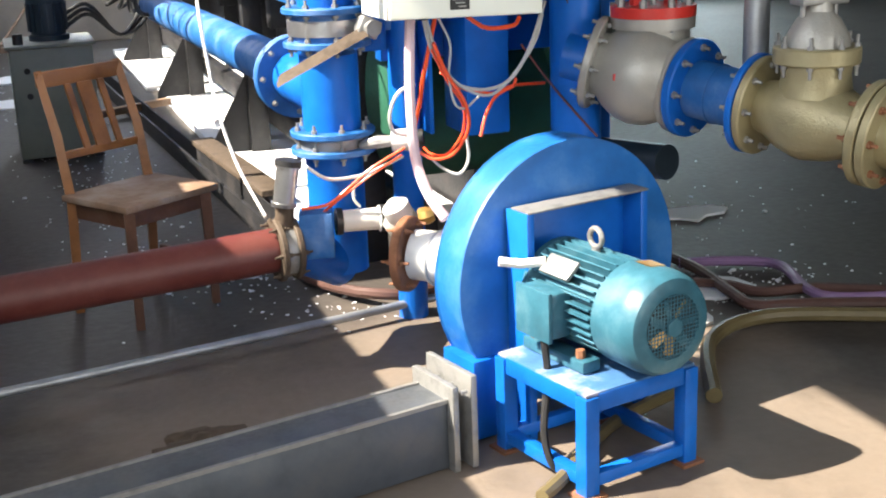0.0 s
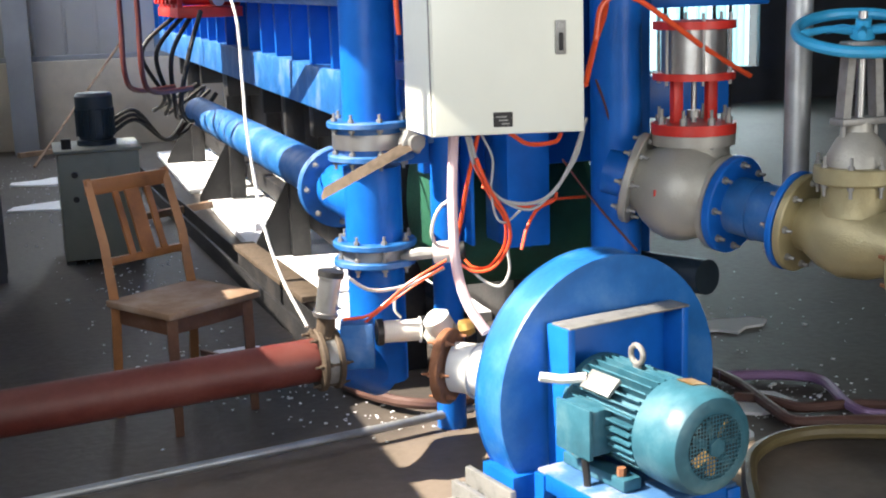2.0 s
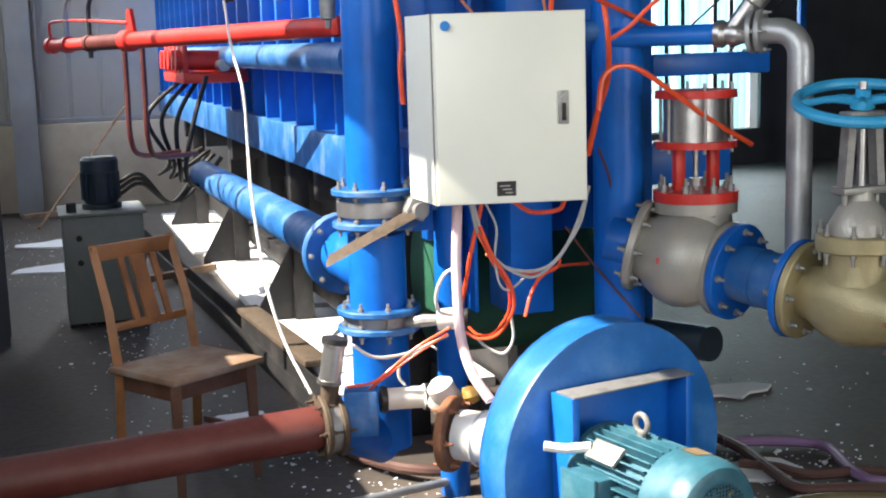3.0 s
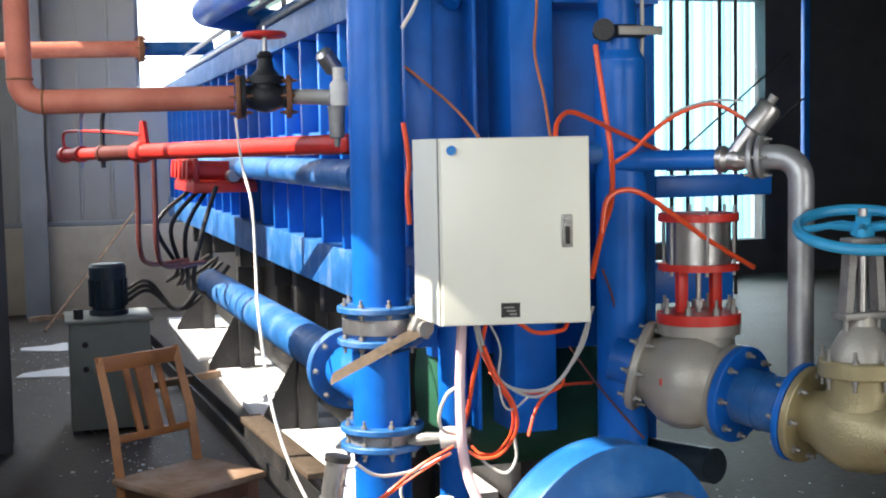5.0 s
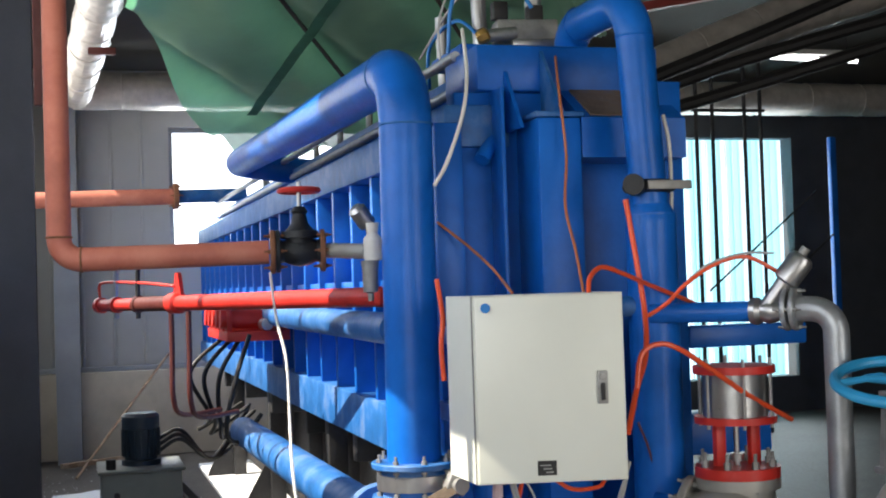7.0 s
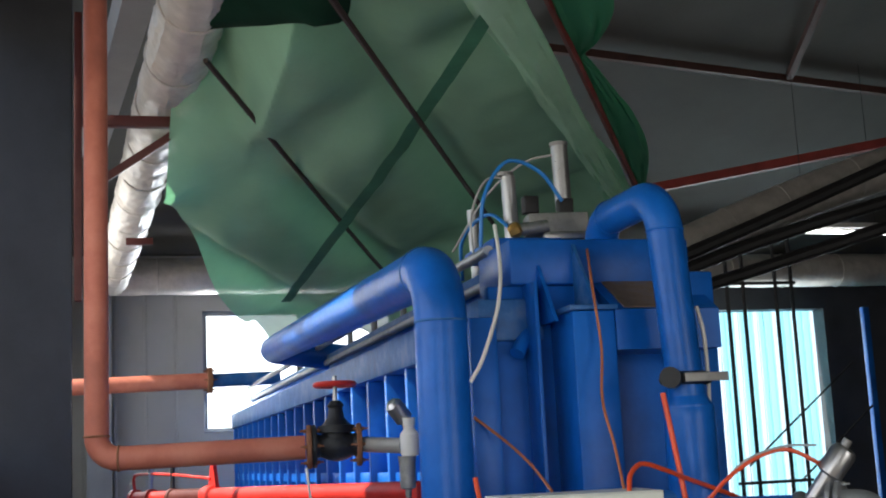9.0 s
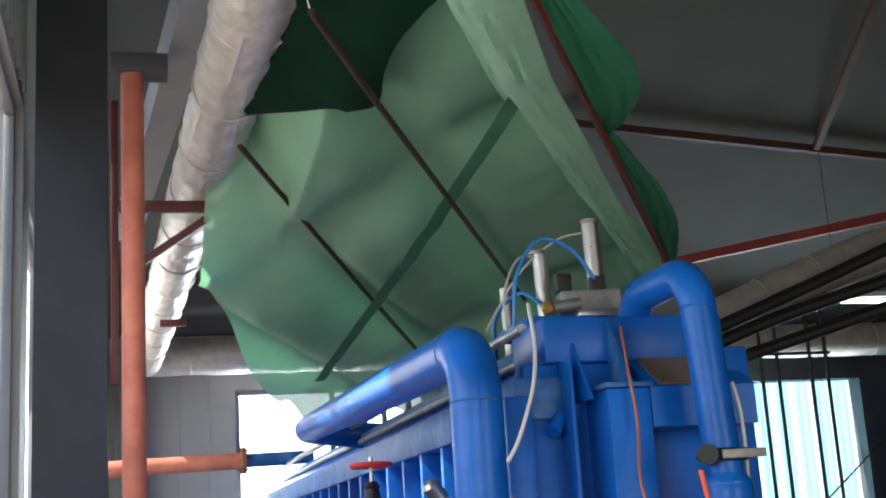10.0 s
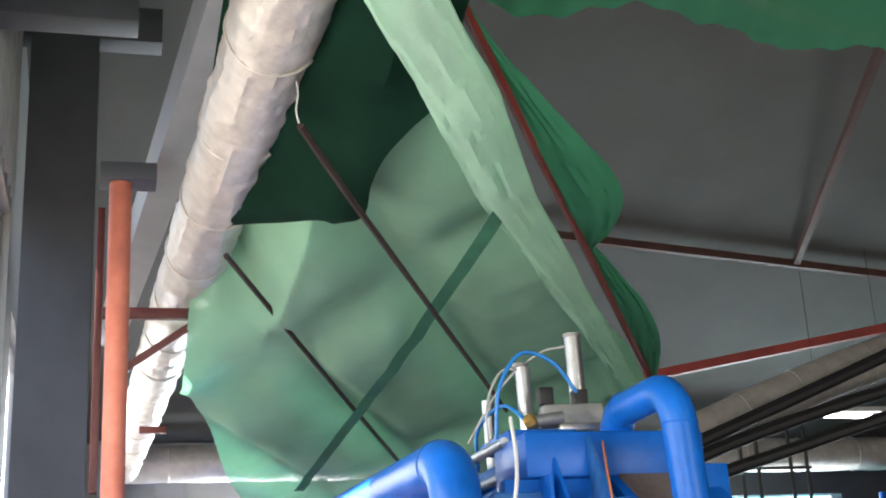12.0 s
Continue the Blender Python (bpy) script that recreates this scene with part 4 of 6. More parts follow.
def motor():
    z = 0.455
    c0 = Vector((1.56, 2.83, z))
    top = thing("electric_motor", (1.6, 2.6, 0.29), "teal finned electric motor with mesh fan cover", "motor")
    L = 0.315
    part("stator", cyl(B(), c0 + FN * 0.02, c0 + FN * L, 0.105, seg=40), TEAL, top)
    fin = B()
    box(fin, (0.118, 0, 0), (0.034, 0.005, L - 0.05))
    me = mesh_of("fin", fin, TEAL, False)
    m = Matrix.Translation(c0 + FN * (L / 2 + 0.01)) @ basis(FN)
    for k in range(34):
        ob = new("fin", me)
        ob.parent = top
        ob.matrix_basis = Matrix.Translation(-ORIGIN[top]) @ m @ pose(0, 0, 0, 0, 0, 360 * k / 34)
    part("front_shield", lathe(B(), c0 - FN * 0.02, FN, [(0.06, 0), (0.12, 0.01), (0.135, 0.03), (0.135, 0.05), (0.12, 0.06)]), TEAL, top)
    cow = part("fan_cover", lathe(B(), c0 + FN * (L - 0.005), FN, [(0.12, 0), (0.138, 0.005), (0.14, 0.1), (0.136, 0.135), (0.125, 0.155), (0.1, 0.165), (0.086, 0.163), (0.086, 0.15)], 48), TEAL, top, "teal sheet fan cover")
    e = c0 + FN * (L + 0.162)
    mm = Matrix.Translation(e) @ basis(FN)
    part("fan_backing", cyl(B(), c0 + FN * (L + 0.14), c0 + FN * (L + 0.149), 0.088), RUBBER, top)
    for k in range(7):
        a = 2 * math.pi * k / 7
        q = mm @ pose(0, 0, 0, 0, 0, math.degrees(a)) @ pose(0.05, 0, -0.01, 30, 0, 0)
        part("fan_blade", box(B(), q.translation, (0.05, 0.03, 0.003), q.to_3x3().to_4x4()), BRASS if k in (1, 4, 5) else TEAL, top)
    for k in range(-8, 9):
        u = k * 0.0105
        h = math.sqrt(max(0, 0.087**2 - u * u))
        for s in (0, 1):
            a, b = (Vector((u, -h, 0)), Vector((u, h, 0))) if s else (Vector((-h, u, 0)), Vector((h, u, 0)))
            part("grille_wire", cyl(B(), mm @ a, mm @ b, 0.0016, seg=5), TEAL, cow)
    part("grille_boss", cyl(B(), e - FN * 0.002, e + FN * 0.006, 0.026, seg=6), TEAL, cow)
    m2 = pose(0, 0, 0, 0, 0, math.degrees(math.atan2(FU.y, FU.x)))
    tb = part("terminal_box", box(B(), c0 + FN * 0.13 - FU * 0.14 + Vector((0, 0, -0.015)), (0.07, 0.14, 0.13), m2, 0.012), TEAL, top)
    part("terminal_lid", box(B(), c0 + FN * 0.13 - FU * 0.181 + Vector((0, 0, -0.015)), (0.014, 0.15, 0.14), m2, 0.004), TEAL, tb)
    part("rating_plate", box(B(), c0 + FN * 0.14 - FU * 0.1 + Vector((0, 0, 0.097)), (0.06, 0.12, 0.012), m2 @ pose(0, 0, 0, 0, -42, 0), 0.002), ZINC, top, "scuffed metal rating plate")
    part("bare_bracket", tube(B(), [c0 - FU * 0.2 + Vector((0, 0, 0.1)), c0 + FN * 0.03 - FU * 0.15 + Vector((0, 0, 0.09)), c0 + FN * 0.08 - FU * 0.1 + Vector((0, 0, 0.1))], 0.014, 8), WHITE, top, "white wrapped strap")
    part("lifting_eye", torus(B(), c0 + FN * 0.17 + Vector((0, 0, 0.168)), FU, 0.025, 0.008, 24, 8), ZINC, top, "bare steel lifting eye")
    part("eye_stem", cyl(B(), c0 + FN * 0.17 + Vector((0, 0, 0.12)), c0 + FN * 0.17 + Vector((0, 0, 0.146)), 0.012), ZINC, top)
    for s in (-1, 1):
        part("foot", box(B(), c0 + FN * 0.14 + FU * (0.1 * s) + Vector((0, 0, -0.145)), (0.06, 0.27, 0.035), m2, 0.006), TEAL, top)
        for t in (0.04, 0.24):
            part("foot_bolt", cyl(B(), c0 + FN * t + FU * (0.11 * s) + Vector((0, 0, -0.14)), c0 + FN * t + FU * (0.11 * s) + Vector((0, 0, -0.105)), 0.013, seg=6), RUST, top)
    part("name_sticker", box(B(), c0 + FN * (L + 0.05) + FU * 0.02 + Vector((0, 0, 0.1385)), (0.05, 0.06, 0.002), m2 @ pose(0, 0, 0, 0, 8, 0)), BRASS, top, "worn yellow sticker")
    cab = thing("motor_cable", (1.4, 2.6, 0), "black rubber motor supply cable", "cable")
    part("cable", tube(B(), smooth_path([tuple(c0 + FN * 0.16 - FU * 0.17 + Vector((0, 0, -0.09))), (1.43, 2.62, 0.27), (1.4, 2.58, 0.12), (1.42, 2.55, 0.03), (1.5, 2.62, 0.02), (1.6, 2.7, 0.02)]), 0.011, 8), RUBBER, cab)


motor()


def outlet_duct():
    a = Vector((1.19, 2.8, 0.105))
    d = Vector((-0.976, -0.218, 0)).normalized()
    b = a + d * 1.45
    m = pose(0, 0, 0, 0, 0, math.degrees(math.atan2(d.y, d.x)))
    top = thing("air_duct", (*((a + b) / 2).xy, 0), "grey galvanised rectangular air duct lying on the floor", "duct")
    part("duct", box(B(), (a + b) / 2, (1.45, 0.15, 0.2), m, 0.004), DUCTGREY, top)
    side = Vector((-d.y, d.x, 0))
    for s in (-1, 1):
        part("edge_seam", box(B(), (a + b) / 2 + side * (0.076 * s) + Vector((0, 0, 0.1)), (1.44, 0.012, 0.012), m), ZINC, top)
    part("end_flange", box(B(), a + d * 0.02 + Vector((0, 0, 0.02)), (0.02, 0.21, 0.25), m, 0.003), ZINC, top)
    for k in range(4):
        part("rivet", cyl(B(), a + d * 0.007 + side * (0.11 - 0.07 * k) + Vector((0, 0, 0.128)), a + d * -0.012 + side * (0.11 - 0.07 * k) + Vector((0, 0, 0.128)), 0.006, seg=8), ZINC, top)


outlet_duct()


def rod():
    pts = [(-0.39, 3.63, 0.055), (0.05, 3.70, 0.055), (0.57, 3.79, 0.055), (1.19, 3.90, 0.055), (1.58, 3.98, 0.055)]
    single("conduit_pipe", tube(B(), pts, 0.016, 12), GALV, "thin galvanised conduit pipe lying over the floor", "pipe")


rod()


def oxide_pipe():
    top = thing("red_oxide_pipe", (0.2, 3.58, 0.35), "dark red oxide-primed steel pipe", "pipe")
    part("pipe", cyl(B(), (-0.59, 3.5, 0.385), (0.92, 3.62, 0.425), 0.072, seg=32), OXIDE, top)
    part("support", span(B(), (-0.2, 3.49, 0.0), (-0.14, 3.57, 0.33), 0.004), RUST, top)
    v = thing("butterfly_valve", (0.95, 3.62, 0.42), "rusty wafer butterfly valve with pneumatic cylinders", "valve")
    for k in range(2):
        flange(v, GRIME, GRIME, (0.93 + 0.055 * k, 3.62 + 0.012 * k, 0.425), (1, 0.1, 0.02), 0.105, 0.02, 6)
    part("disc_body", cyl(B(), (0.935, 3.62, 0.425), (0.98, 3.626, 0.425), 0.088), ZINC, v)
    part("neck", cyl(B(), (0.955, 3.61, 0.5), (0.962, 3.6, 0.585), 0.03), GRIME, v)
    a = part("air_cylinder", lathe(B(), (0.955, 3.59, 0.575), (0.17, 0.0, 0.95), [(0.04, 0), (0.042, 0.012), (0.036, 0.014), (0.036, 0.125), (0.042, 0.127), (0.042, 0.145), (0.03, 0.15)]), STEEL, v, "brushed steel air cylinder")
    part("cylinder_cap", lathe(B(), (0.978, 3.59, 0.705), (0.17, 0.0, 0.95), [(0.043, 0), (0.043, 0.018), (0.03, 0.022)]), RUBBER, a)
    part("bracket", box(B(), (1.06, 3.6, 0.47), (0.11, 0.1, 0.15), pose(0, 0, 0, 0, 0, -15), 0.006), BLUE_DUSTY, v, "dark blue mounting bracket")
    b = part("air_cylinder", lathe(B(), (1.12, 3.58, 0.505), (0.97, -0.1, -0.02), [(0.042, 0), (0.042, 0.02), (0.036, 0.022), (0.036, 0.14), (0.043, 0.142), (0.043, 0.165), (0.02, 0.17)]), WHITE, v)
    for s in (0.0, 0.145):
        part("cylinder_cap", lathe(B(), Vector((1.12, 3.58, 0.505)) + Vector((0.97, -0.1, -0.02)).normalized() * s, (0.97, -0.1, -0.02), [(0.044, 0), (0.044, 0.02)]), RUBBER, b)
    w = thing("angle_valve", (1.3, 3.5, 0.5), "small pale angle valve beside the fan inlet", "valve")
    part("body", lathe(B(), (1.27, 3.5, 0.47), (0.8, -0.1, 0.5), [(0.03, 0), (0.045, 0.02), (0.05, 0.06), (0.035, 0.09), (0.03, 0.11)]), SILVER, w)
    part("bonnet", lathe(B(), (1.32, 3.48, 0.5), (-0.4, -0.1, 0.8), [(0.03, 0), (0.045, 0.03), (0.045, 0.07), (0.02, 0.09)]), WHITE, w)
    part("fitting", lathe(B(), (1.36, 3.45, 0.52), (0.9, -0.3, 0.2), [(0.025, 0), (0.03, 0.01), (0.03, 0.03), (0.022, 0.05)], 8), BRASS, w)


oxide_pipe()


def small_tap():
    w = thing("solenoid_valve", (1.33, 3.65, 0.74), "pale plastic solenoid valve on the riser flange", "valve")
    part("spout", tube(B(), [(1.25, 3.7, 0.72), (1.3, 3.66, 0.735), (1.34, 3.63, 0.74)], [0.014, 0.022, 0.018], 10), ZINC, w)
    part("coil", cyl(B(), (1.34, 3.63, 0.74), (1.41, 3.6, 0.745), 0.036), WHITE, w)
    part("cap", cyl(B(), (1.41, 3.6, 0.745), (1.435, 3.59, 0.747), 0.03), RUBBER, w)


small_tap()
single("drain_pipe", tube(B(), [(1.5, 3.98, 0.0), (1.5, 3.98, 0.4), (1.5, 3.98, 0.8), (1.5, 3.98, 1.15)], 0.055, 20), BLUE, "blue vertical drain pipe under the cabinet", "pipe")
single("pipe_stub", cyl(B(), (2.1, 3.73, 0.6), (2.22, 3.38, 0.62), 0.06), NAVY, "dark blue short pipe stub behind the fan", "pipe")

# ---------- left side pipework ----------
def orange_line():
    top = thing("compressed_air_main", (0.05, 4.87, 1.9), "faded red-primed air main with a welded elbow", "pipe")
    path = bend((0.05, 4.87, 3.87), (0.05, 4.87, 1.905), (0.86, 4.76, 1.915), 0.085)
    part("pipe", tube(B(), path, 0.048, 24), PRIMER, top)
    for p, d in (((0.05, 4.87, 1.995), (0, 0, 1)), ((0.135, 4.86, 1.906), (1, -0.13, 0))):
        part("weld_bead", torus(B(), p, d, 0.0485, 0.005, 24, 6), RUST, top)
    flange(top, RUST, RUST, (0.875, 4.757, 1.916), (1, -0.13, 0), 0.088, 0.02, 6)
    v = thing("iron_gate_valve", (0.98, 4.75, 1.85), "black cast-iron gate valve with red handwheel", "valve")
    c = Vector((0.985, 4.745, 1.917))
    d = Vector((1, -0.13, 0)).normalized()
    up = Vector((0, 0, 1))
    part("body", lathe(B(), c - d * 0.085, d, [(0.05, 0), (0.045, 0.02), (0.058, 0.05), (0.064, 0.085), (0.058, 0.12), (0.045, 0.15), (0.05, 0.17)]), CASTIRON, v)
    flange(v, CASTIRON, RUST, c - d * 0.09, d, 0.086, 0.02, 6)
    flange(v, RUST, RUST, c + d * 0.09, d, 0.086, 0.02, 6)
    part("bonnet", lathe(B(), c - up * 0.02, up, [(0.055, 0), (0.055, 0.07), (0.075, 0.072), (0.075, 0.1), (0.06, 0.102), (0.035, 0.13), (0.028, 0.17), (0.035, 0.18), (0.02, 0.2)]), CASTIRON, v)
    part("stem", cyl(B(), c + up * 0.16, c + up * 0.28, 0.009), STEEL, v)
    w = part("handwheel", torus(B(), c + up * 0.245, up, 0.078, 0.012, 32, 8), RED, v, "red painted handwheel")
    for k in range(3):
        e = Vector((math.cos(2.1 * k), math.sin(2.1 * k), 0))
        part("spoke", cyl(B(), c + up * 0.245, c + up * 0.245 + e * 0.074, 0.008, seg=8), RED, w)
    f = thing("filter_regulator", (1.16, 4.3, 1.75), "grey air filter regulator with clear bowl", "regulator")
    part("nipple", cyl(B(), c + d * 0.1, (1.2, 4.45, 1.9), 0.03), SILVER, f)
    part("body", lathe(B(), (1.17, 4.25, 1.86), (0, 0, 1), [(0.03, 0), (0.035, 0.01), (0.035, 0.08), (0.02, 0.1), (0.025, 0.14)]), WHITE, f)
    part("bowl", lathe(B(), (1.15, 4.22, 1.71), (0, 0, 1), [(0.01, 0), (0.012, 0.03), (0.028, 0.035), (0.03, 0.12), (0.034, 0.15)]), ZINC, f)
    part("actuator", lathe(B(), (1.17, 4.3, 1.99), (-0.6, -0.2, 0.75), [(0.02, 0), (0.034, 0.01), (0.034, 0.08), (0.02, 0.095)]), STEEL, f)
    part("elbow", tube(B(), [(1.17, 4.28, 1.93), (1.175, 4.29, 1.96), (1.165, 4.295, 2.0)], 0.018, 10), STEEL, f)


orange_line()


def red_cylinder():
    a, b = Vector((0.248, 7.5, 1.703)), Vector((1.275, 4.58, 1.722))
    d = (b - a).normalized()
    up = Vector((0, 0, 1))

    def along(k):
        return a + (b - a) * k

    top = thing("hydraulic_cylinder", (*along(0.4).xy, 1.65), "bright red hydraulic cylinder slanting along the machine side", "cylinder")
    part("barrel", cyl(B(), along(0.36), b, 0.041, seg=24), RED, top)
    part("gland", lathe(B(), along(0.345), d, [(0.045, 0), (0.056, 0.01), (0.056, 0.09), (0.044, 0.1)]), RED, top)
    part("rod_sleeve", cyl(B(), along(0.2), along(0.345), 0.041), OXIDE, top)
    part("rod", cyl(B(), a, along(0.2), 0.035), RED, top)
    for k in (0.005, 0.085, 0.19):
        part("collar", cyl(B(), along(k), along(k + 0.014), 0.047), RED if k < 0.1 else OXIDE, top)
    q = along(0.365)
    part("lug", prism(B(), [q - d * 0.05 + up * 0.03, q + d * 0.05 + up * 0.03, q + d * 0.015 + up * 0.16, q - d * 0.02 + up * 0.16], (0.02, 0.008, 0)), RED, top)
    part("end_eye", box(B(), b + d * 0.04, (0.05, 0.1, 0.07), pose(0, 0, 0, 0, 0, -70), 0.01), RED, top)
    part("feed_tube", tube(B(), smooth_path([along(0.01) + up * 0.03, along(0.005) + up * 0.11, along(0.04) + up * 0.135, along(0.2) + up * 0.12, along(0.36) + up * 0.09]), 0.009, 8), RED, top)
    for k in (0.09, 0.195):
        part("stay", tube(B(), smooth_path([along(k) - up * 0.08, along(k) + up * 0.08, along(k + 0.005) + up * 0.2, along(k + 0.03) + up * 0.27]), 0.013, 8), GALV if k < 0.1 else BLACK, top)
    for k in (0.34, 0.41):
        q = along(k)
        part("drop_tube", tube(B(), smooth_path([q - up * 0.04, q - up * 0.25, q - up * 0.5, q + Vector((0.06, 0.1, -0.6)), q + Vector((0.3, 0.5, -0.62))]), 0.014, 8), OXIDE, top)
    m = thing("clamp_cylinder_bank", (1.2, 8.0, 1.45), "bank of small red clamp cylinders on the machine", "cylinder")
    part("bank_frame", span(B(), (0.98, 7.3, 1.46), (1.36, 8.4, 1.52), 0.004), RED, m)
    for k in range(5):
        y = 7.4 + 0.22 * k
        part("clamp", cyl(B(), (0.95, y, 1.6), (1.36, y, 1.58), 0.06), RED, m)
        part("clamp_end", box(B(), (1.0, y, 1.6), (0.03, 0.15, 0.17), None, 0.005), RED, m)
    part("rod_end", cyl(B(), (1.2, 7.15, 1.56), (1.2, 7.3, 1.56), 0.035), STEEL, m)
    for k in range(4):
        hz = thing("hydraulic_hose", (1.0, 8, 1.2), "black hydraulic hose looping beside the machine", "hose", "hydraulic hoses")
        y = 7.2 + 0.3 * k
        part("hose", tube(B(), smooth_path([(1.1, y, 1.5), (1.0 - 0.06 * k, y - 0.1, 1.25), (0.95, y, 0.95), (1.05 - 0.05 * k, y + 0.2, 0.85), (1.2, y + 0.3, 1.0)]), 0.014, 8), RUBBER, hz)
    single("side_header_pipe", cyl(B(), (1.26, 4.3, 1.60), (1.26, 10.5, 1.62), 0.062), BLUE_DUSTY, "blue header pipe along the machine side", "pipe")


red_cylinder()


def far_pipe():
    top = thing("far_feed_pipe", (0.3, 12, 2.6), "red-primed pipe with rusty flange into the machine", "pipe")
    part("red_pipe", cyl(B(), (-0.24, 12, 2.665), (1.05, 12, 2.69), 0.077), PRIMER, top)
    flange(top, RUST, RUST, (1.075, 12, 2.692), (1, 0, 0), 0.125, 0.05, 6)
    part("blue_pipe", cyl(B(), (1.1, 12, 2.69), (1.75, 12, 2.7), 0.066), BLUE_DUSTY, top)


far_pipe()


def power_unit():
    top = thing("hydraulic_power_unit", (0.48, 7.8, 0), "grey hydraulic tank with an upright dark motor", "pump unit")
    part("tank", span(B(), (0.24, 7.6, 0.02), (0.72, 8.1, 0.68), 0.012), HYDGREY, top)
    part("lid", span(B(), (0.22, 7.58, 0.681), (0.74, 8.12, 0.7), 0.004), HYDGREY, top)
    part("motor", lathe(B(), (0.49, 7.85, 0.7), (0, 0, 1), [(0.12, 0), (0.12, 0.03), (0.1, 0.035), (0.105, 0.05), (0.108, 0.22), (0.115, 0.225), (0.115, 0.3), (0.1, 0.32)]), NAVY, top, "dark navy upright motor")
    for k in range(16):
        a = 2 * math.pi * k / 16
        part("motor_fin", box(B(), (0.49 + 0.112 * math.cos(a), 7.85 + 0.112 * math.sin(a), 0.84), (0.016, 0.006, 0.17), pose(0, 0, 0, 0, 0, math.degrees(a))), NAVY, top)
    part("filler_cap", cyl(B(), (0.3, 7.68, 0.7), (0.3, 7.68, 0.76), 0.03), RUBBER, top)
    for z in (0.55, 0.4):
        part("sight_plug", cyl(B(), (0.33, 7.6, z), (0.33, 7.585, z), 0.018), RUBBER, top)
    for x in (0.27, 0.69):
        part("skid", span(B(), (x - 0.03, 7.6, 0.0), (x + 0.03, 8.1, 0.02)), BLACK, top)
    for k in range(3):
        hz = thing("pump_hose", (0.7, 7.9, 0.7), "black rubber hose from the pump unit", "hose", "pump hoses")
        part("hose", tube(B(), smooth_path([(0.6, 7.95, 0.76 + 0.04 * k), (0.75, 8.0, 0.82 + 0.03 * k), (0.95, 8.2, 0.66), (1.15, 8.5, 0.72 + 0.05 * k), (1.3, 8.8, 0.95)]), 0.013, 8), RUBBER, hz)


power_unit()


# ---------- chair ----------
def chair():
    e1, e2 = Vector((0.53, -0.85, 0)).normalized(), Vector((0.85, 0.53, 0)).normalized()
    c = Vector((0.605, 4.5, 0))
    top = thing("wooden_chair", c, "old varnished wooden chair with a dusty plank seat", "chair")
    ang = math.degrees(math.atan2(e2.y, e2.x))
    m = pose(0, 0, 0, 0, 0, ang)
    w, d = 0.41, 0.355

    def at(u, v, z):
        return c + e2 * u + e1 * v + Vector((0, 0, z * 1.05))

    part("seat", box(B(), at(0, 0.0, 0.44), (w + 0.03, d + 0.03, 0.028), m, 0.008), WORNWOOD, top, "dusty scratched seat board")
    for u in (-1, 1):
        part("front_leg", tube(B(), [at(u * (w / 2 - 0.025), d / 2 - 0.025, 0.426), at(u * (w / 2 - 0.02), d / 2 - 0.02, 0.0)], [0.028, 0.021], 4), DARKWOOD, top)
        part("back_post", tube(B(), [at(u * (w / 2 - 0.02), -d / 2 - 0.03, 0.0), at(u * (w / 2 - 0.02), -d / 2 + 0.0, 0.42), at(u * (w / 2 - 0.02), -d / 2 - 0.04, 0.65), at(u * (w / 2 - 0.025), -d / 2 - 0.125, 0.88)], [0.023, 0.025, 0.024, 0.02], 4), WOOD, top)
    part("top_rail", box(B(), at(0, -d / 2 - 0.115, 0.85), (w - 0.02, 0.022, 0.06), m, 0.006), WOOD, top)
    part("lower_rail", box(B(), at(0, -d / 2 - 0.03, 0.585), (w - 0.07, 0.02, 0.03), m, 0.004), WOOD, top)
    for k in (-1, 0, 1):
        part("splat", prism(B(), [tuple(at(k * 0.075 - (0.032 if k == 0 else 0.013), -d / 2 - 0.02, 0.6)), tuple(at(k * 0.075 + (0.032 if k == 0 else 0.013), -d / 2 - 0.02, 0.6)), tuple(at(k * 0.075 + (0.032 if k == 0 else 0.013), -d / 2 - 0.105, 0.825)), tuple(at(k * 0.075 - (0.032 if k == 0 else 0.013), -d / 2 - 0.105, 0.825))], tuple(e1 * 0.012)), WOOD, top)
    part("apron", box(B(), at(0, d / 2 - 0.03, 0.395), (w - 0.07, 0.02, 0.06), m, 0.003), DARKWOOD, top)
    part("apron", box(B(), at(0, -d / 2 + 0.01, 0.395), (w - 0.07, 0.02, 0.06), m, 0.003), DARKWOOD, top)
    for u in (-1, 1):
        part("side_apron", box(B(), at(u * (w / 2 - 0.02), 0, 0.395), (0.02, d - 0.07, 0.06), m, 0.003), DARKWOOD, top)
        part("stretcher", box(B(), at(u * (w / 2 - 0.02), 0, 0.17), (0.018, d - 0.06, 0.025), m, 0.003), DARKWOOD, top)
    part("cross_stretcher", box(B(), at(0, 0.02, 0.17), (w - 0.06, 0.018, 0.025), m, 0.003), DARKWOOD, top)


chair()

# ---------- hoses and cables ----------
def hose(name, pts, r, material, label, category="hose", group="", n=7):
    return single(name, tube(B(), smooth_path(pts, n), r * (1.3 if material is ORANGE else 1.0), 9), material, label, category, group)


hose("hanging_cable", [(0.85, 4.68, 1.83), (0.85, 4.55, 1.65), (0.86, 4.40, 1.49), (0.85, 4.30, 1.26)] + [(0.82, 4.10, 1.16), (0.82, 3.98, 0.96), (0.82, 3.85, 0.83), (0.85, 3.75, 0.68), (0.90, 3.62, 0.54)], 0.0056, WHITE, "white cable hanging from the valve to the floor pipe", "cable")
hose("water_hose", [(1.31, 3.30, 1.17), (1.30, 3.30, 0.97), (1.29, 3.25, 0.78), (1.29, 3.15, 0.68), (1.32, 3.08, 0.61)], 0.016, PINK, "pale pink water hose hanging below the cabinet")
G = "orange air tubes"
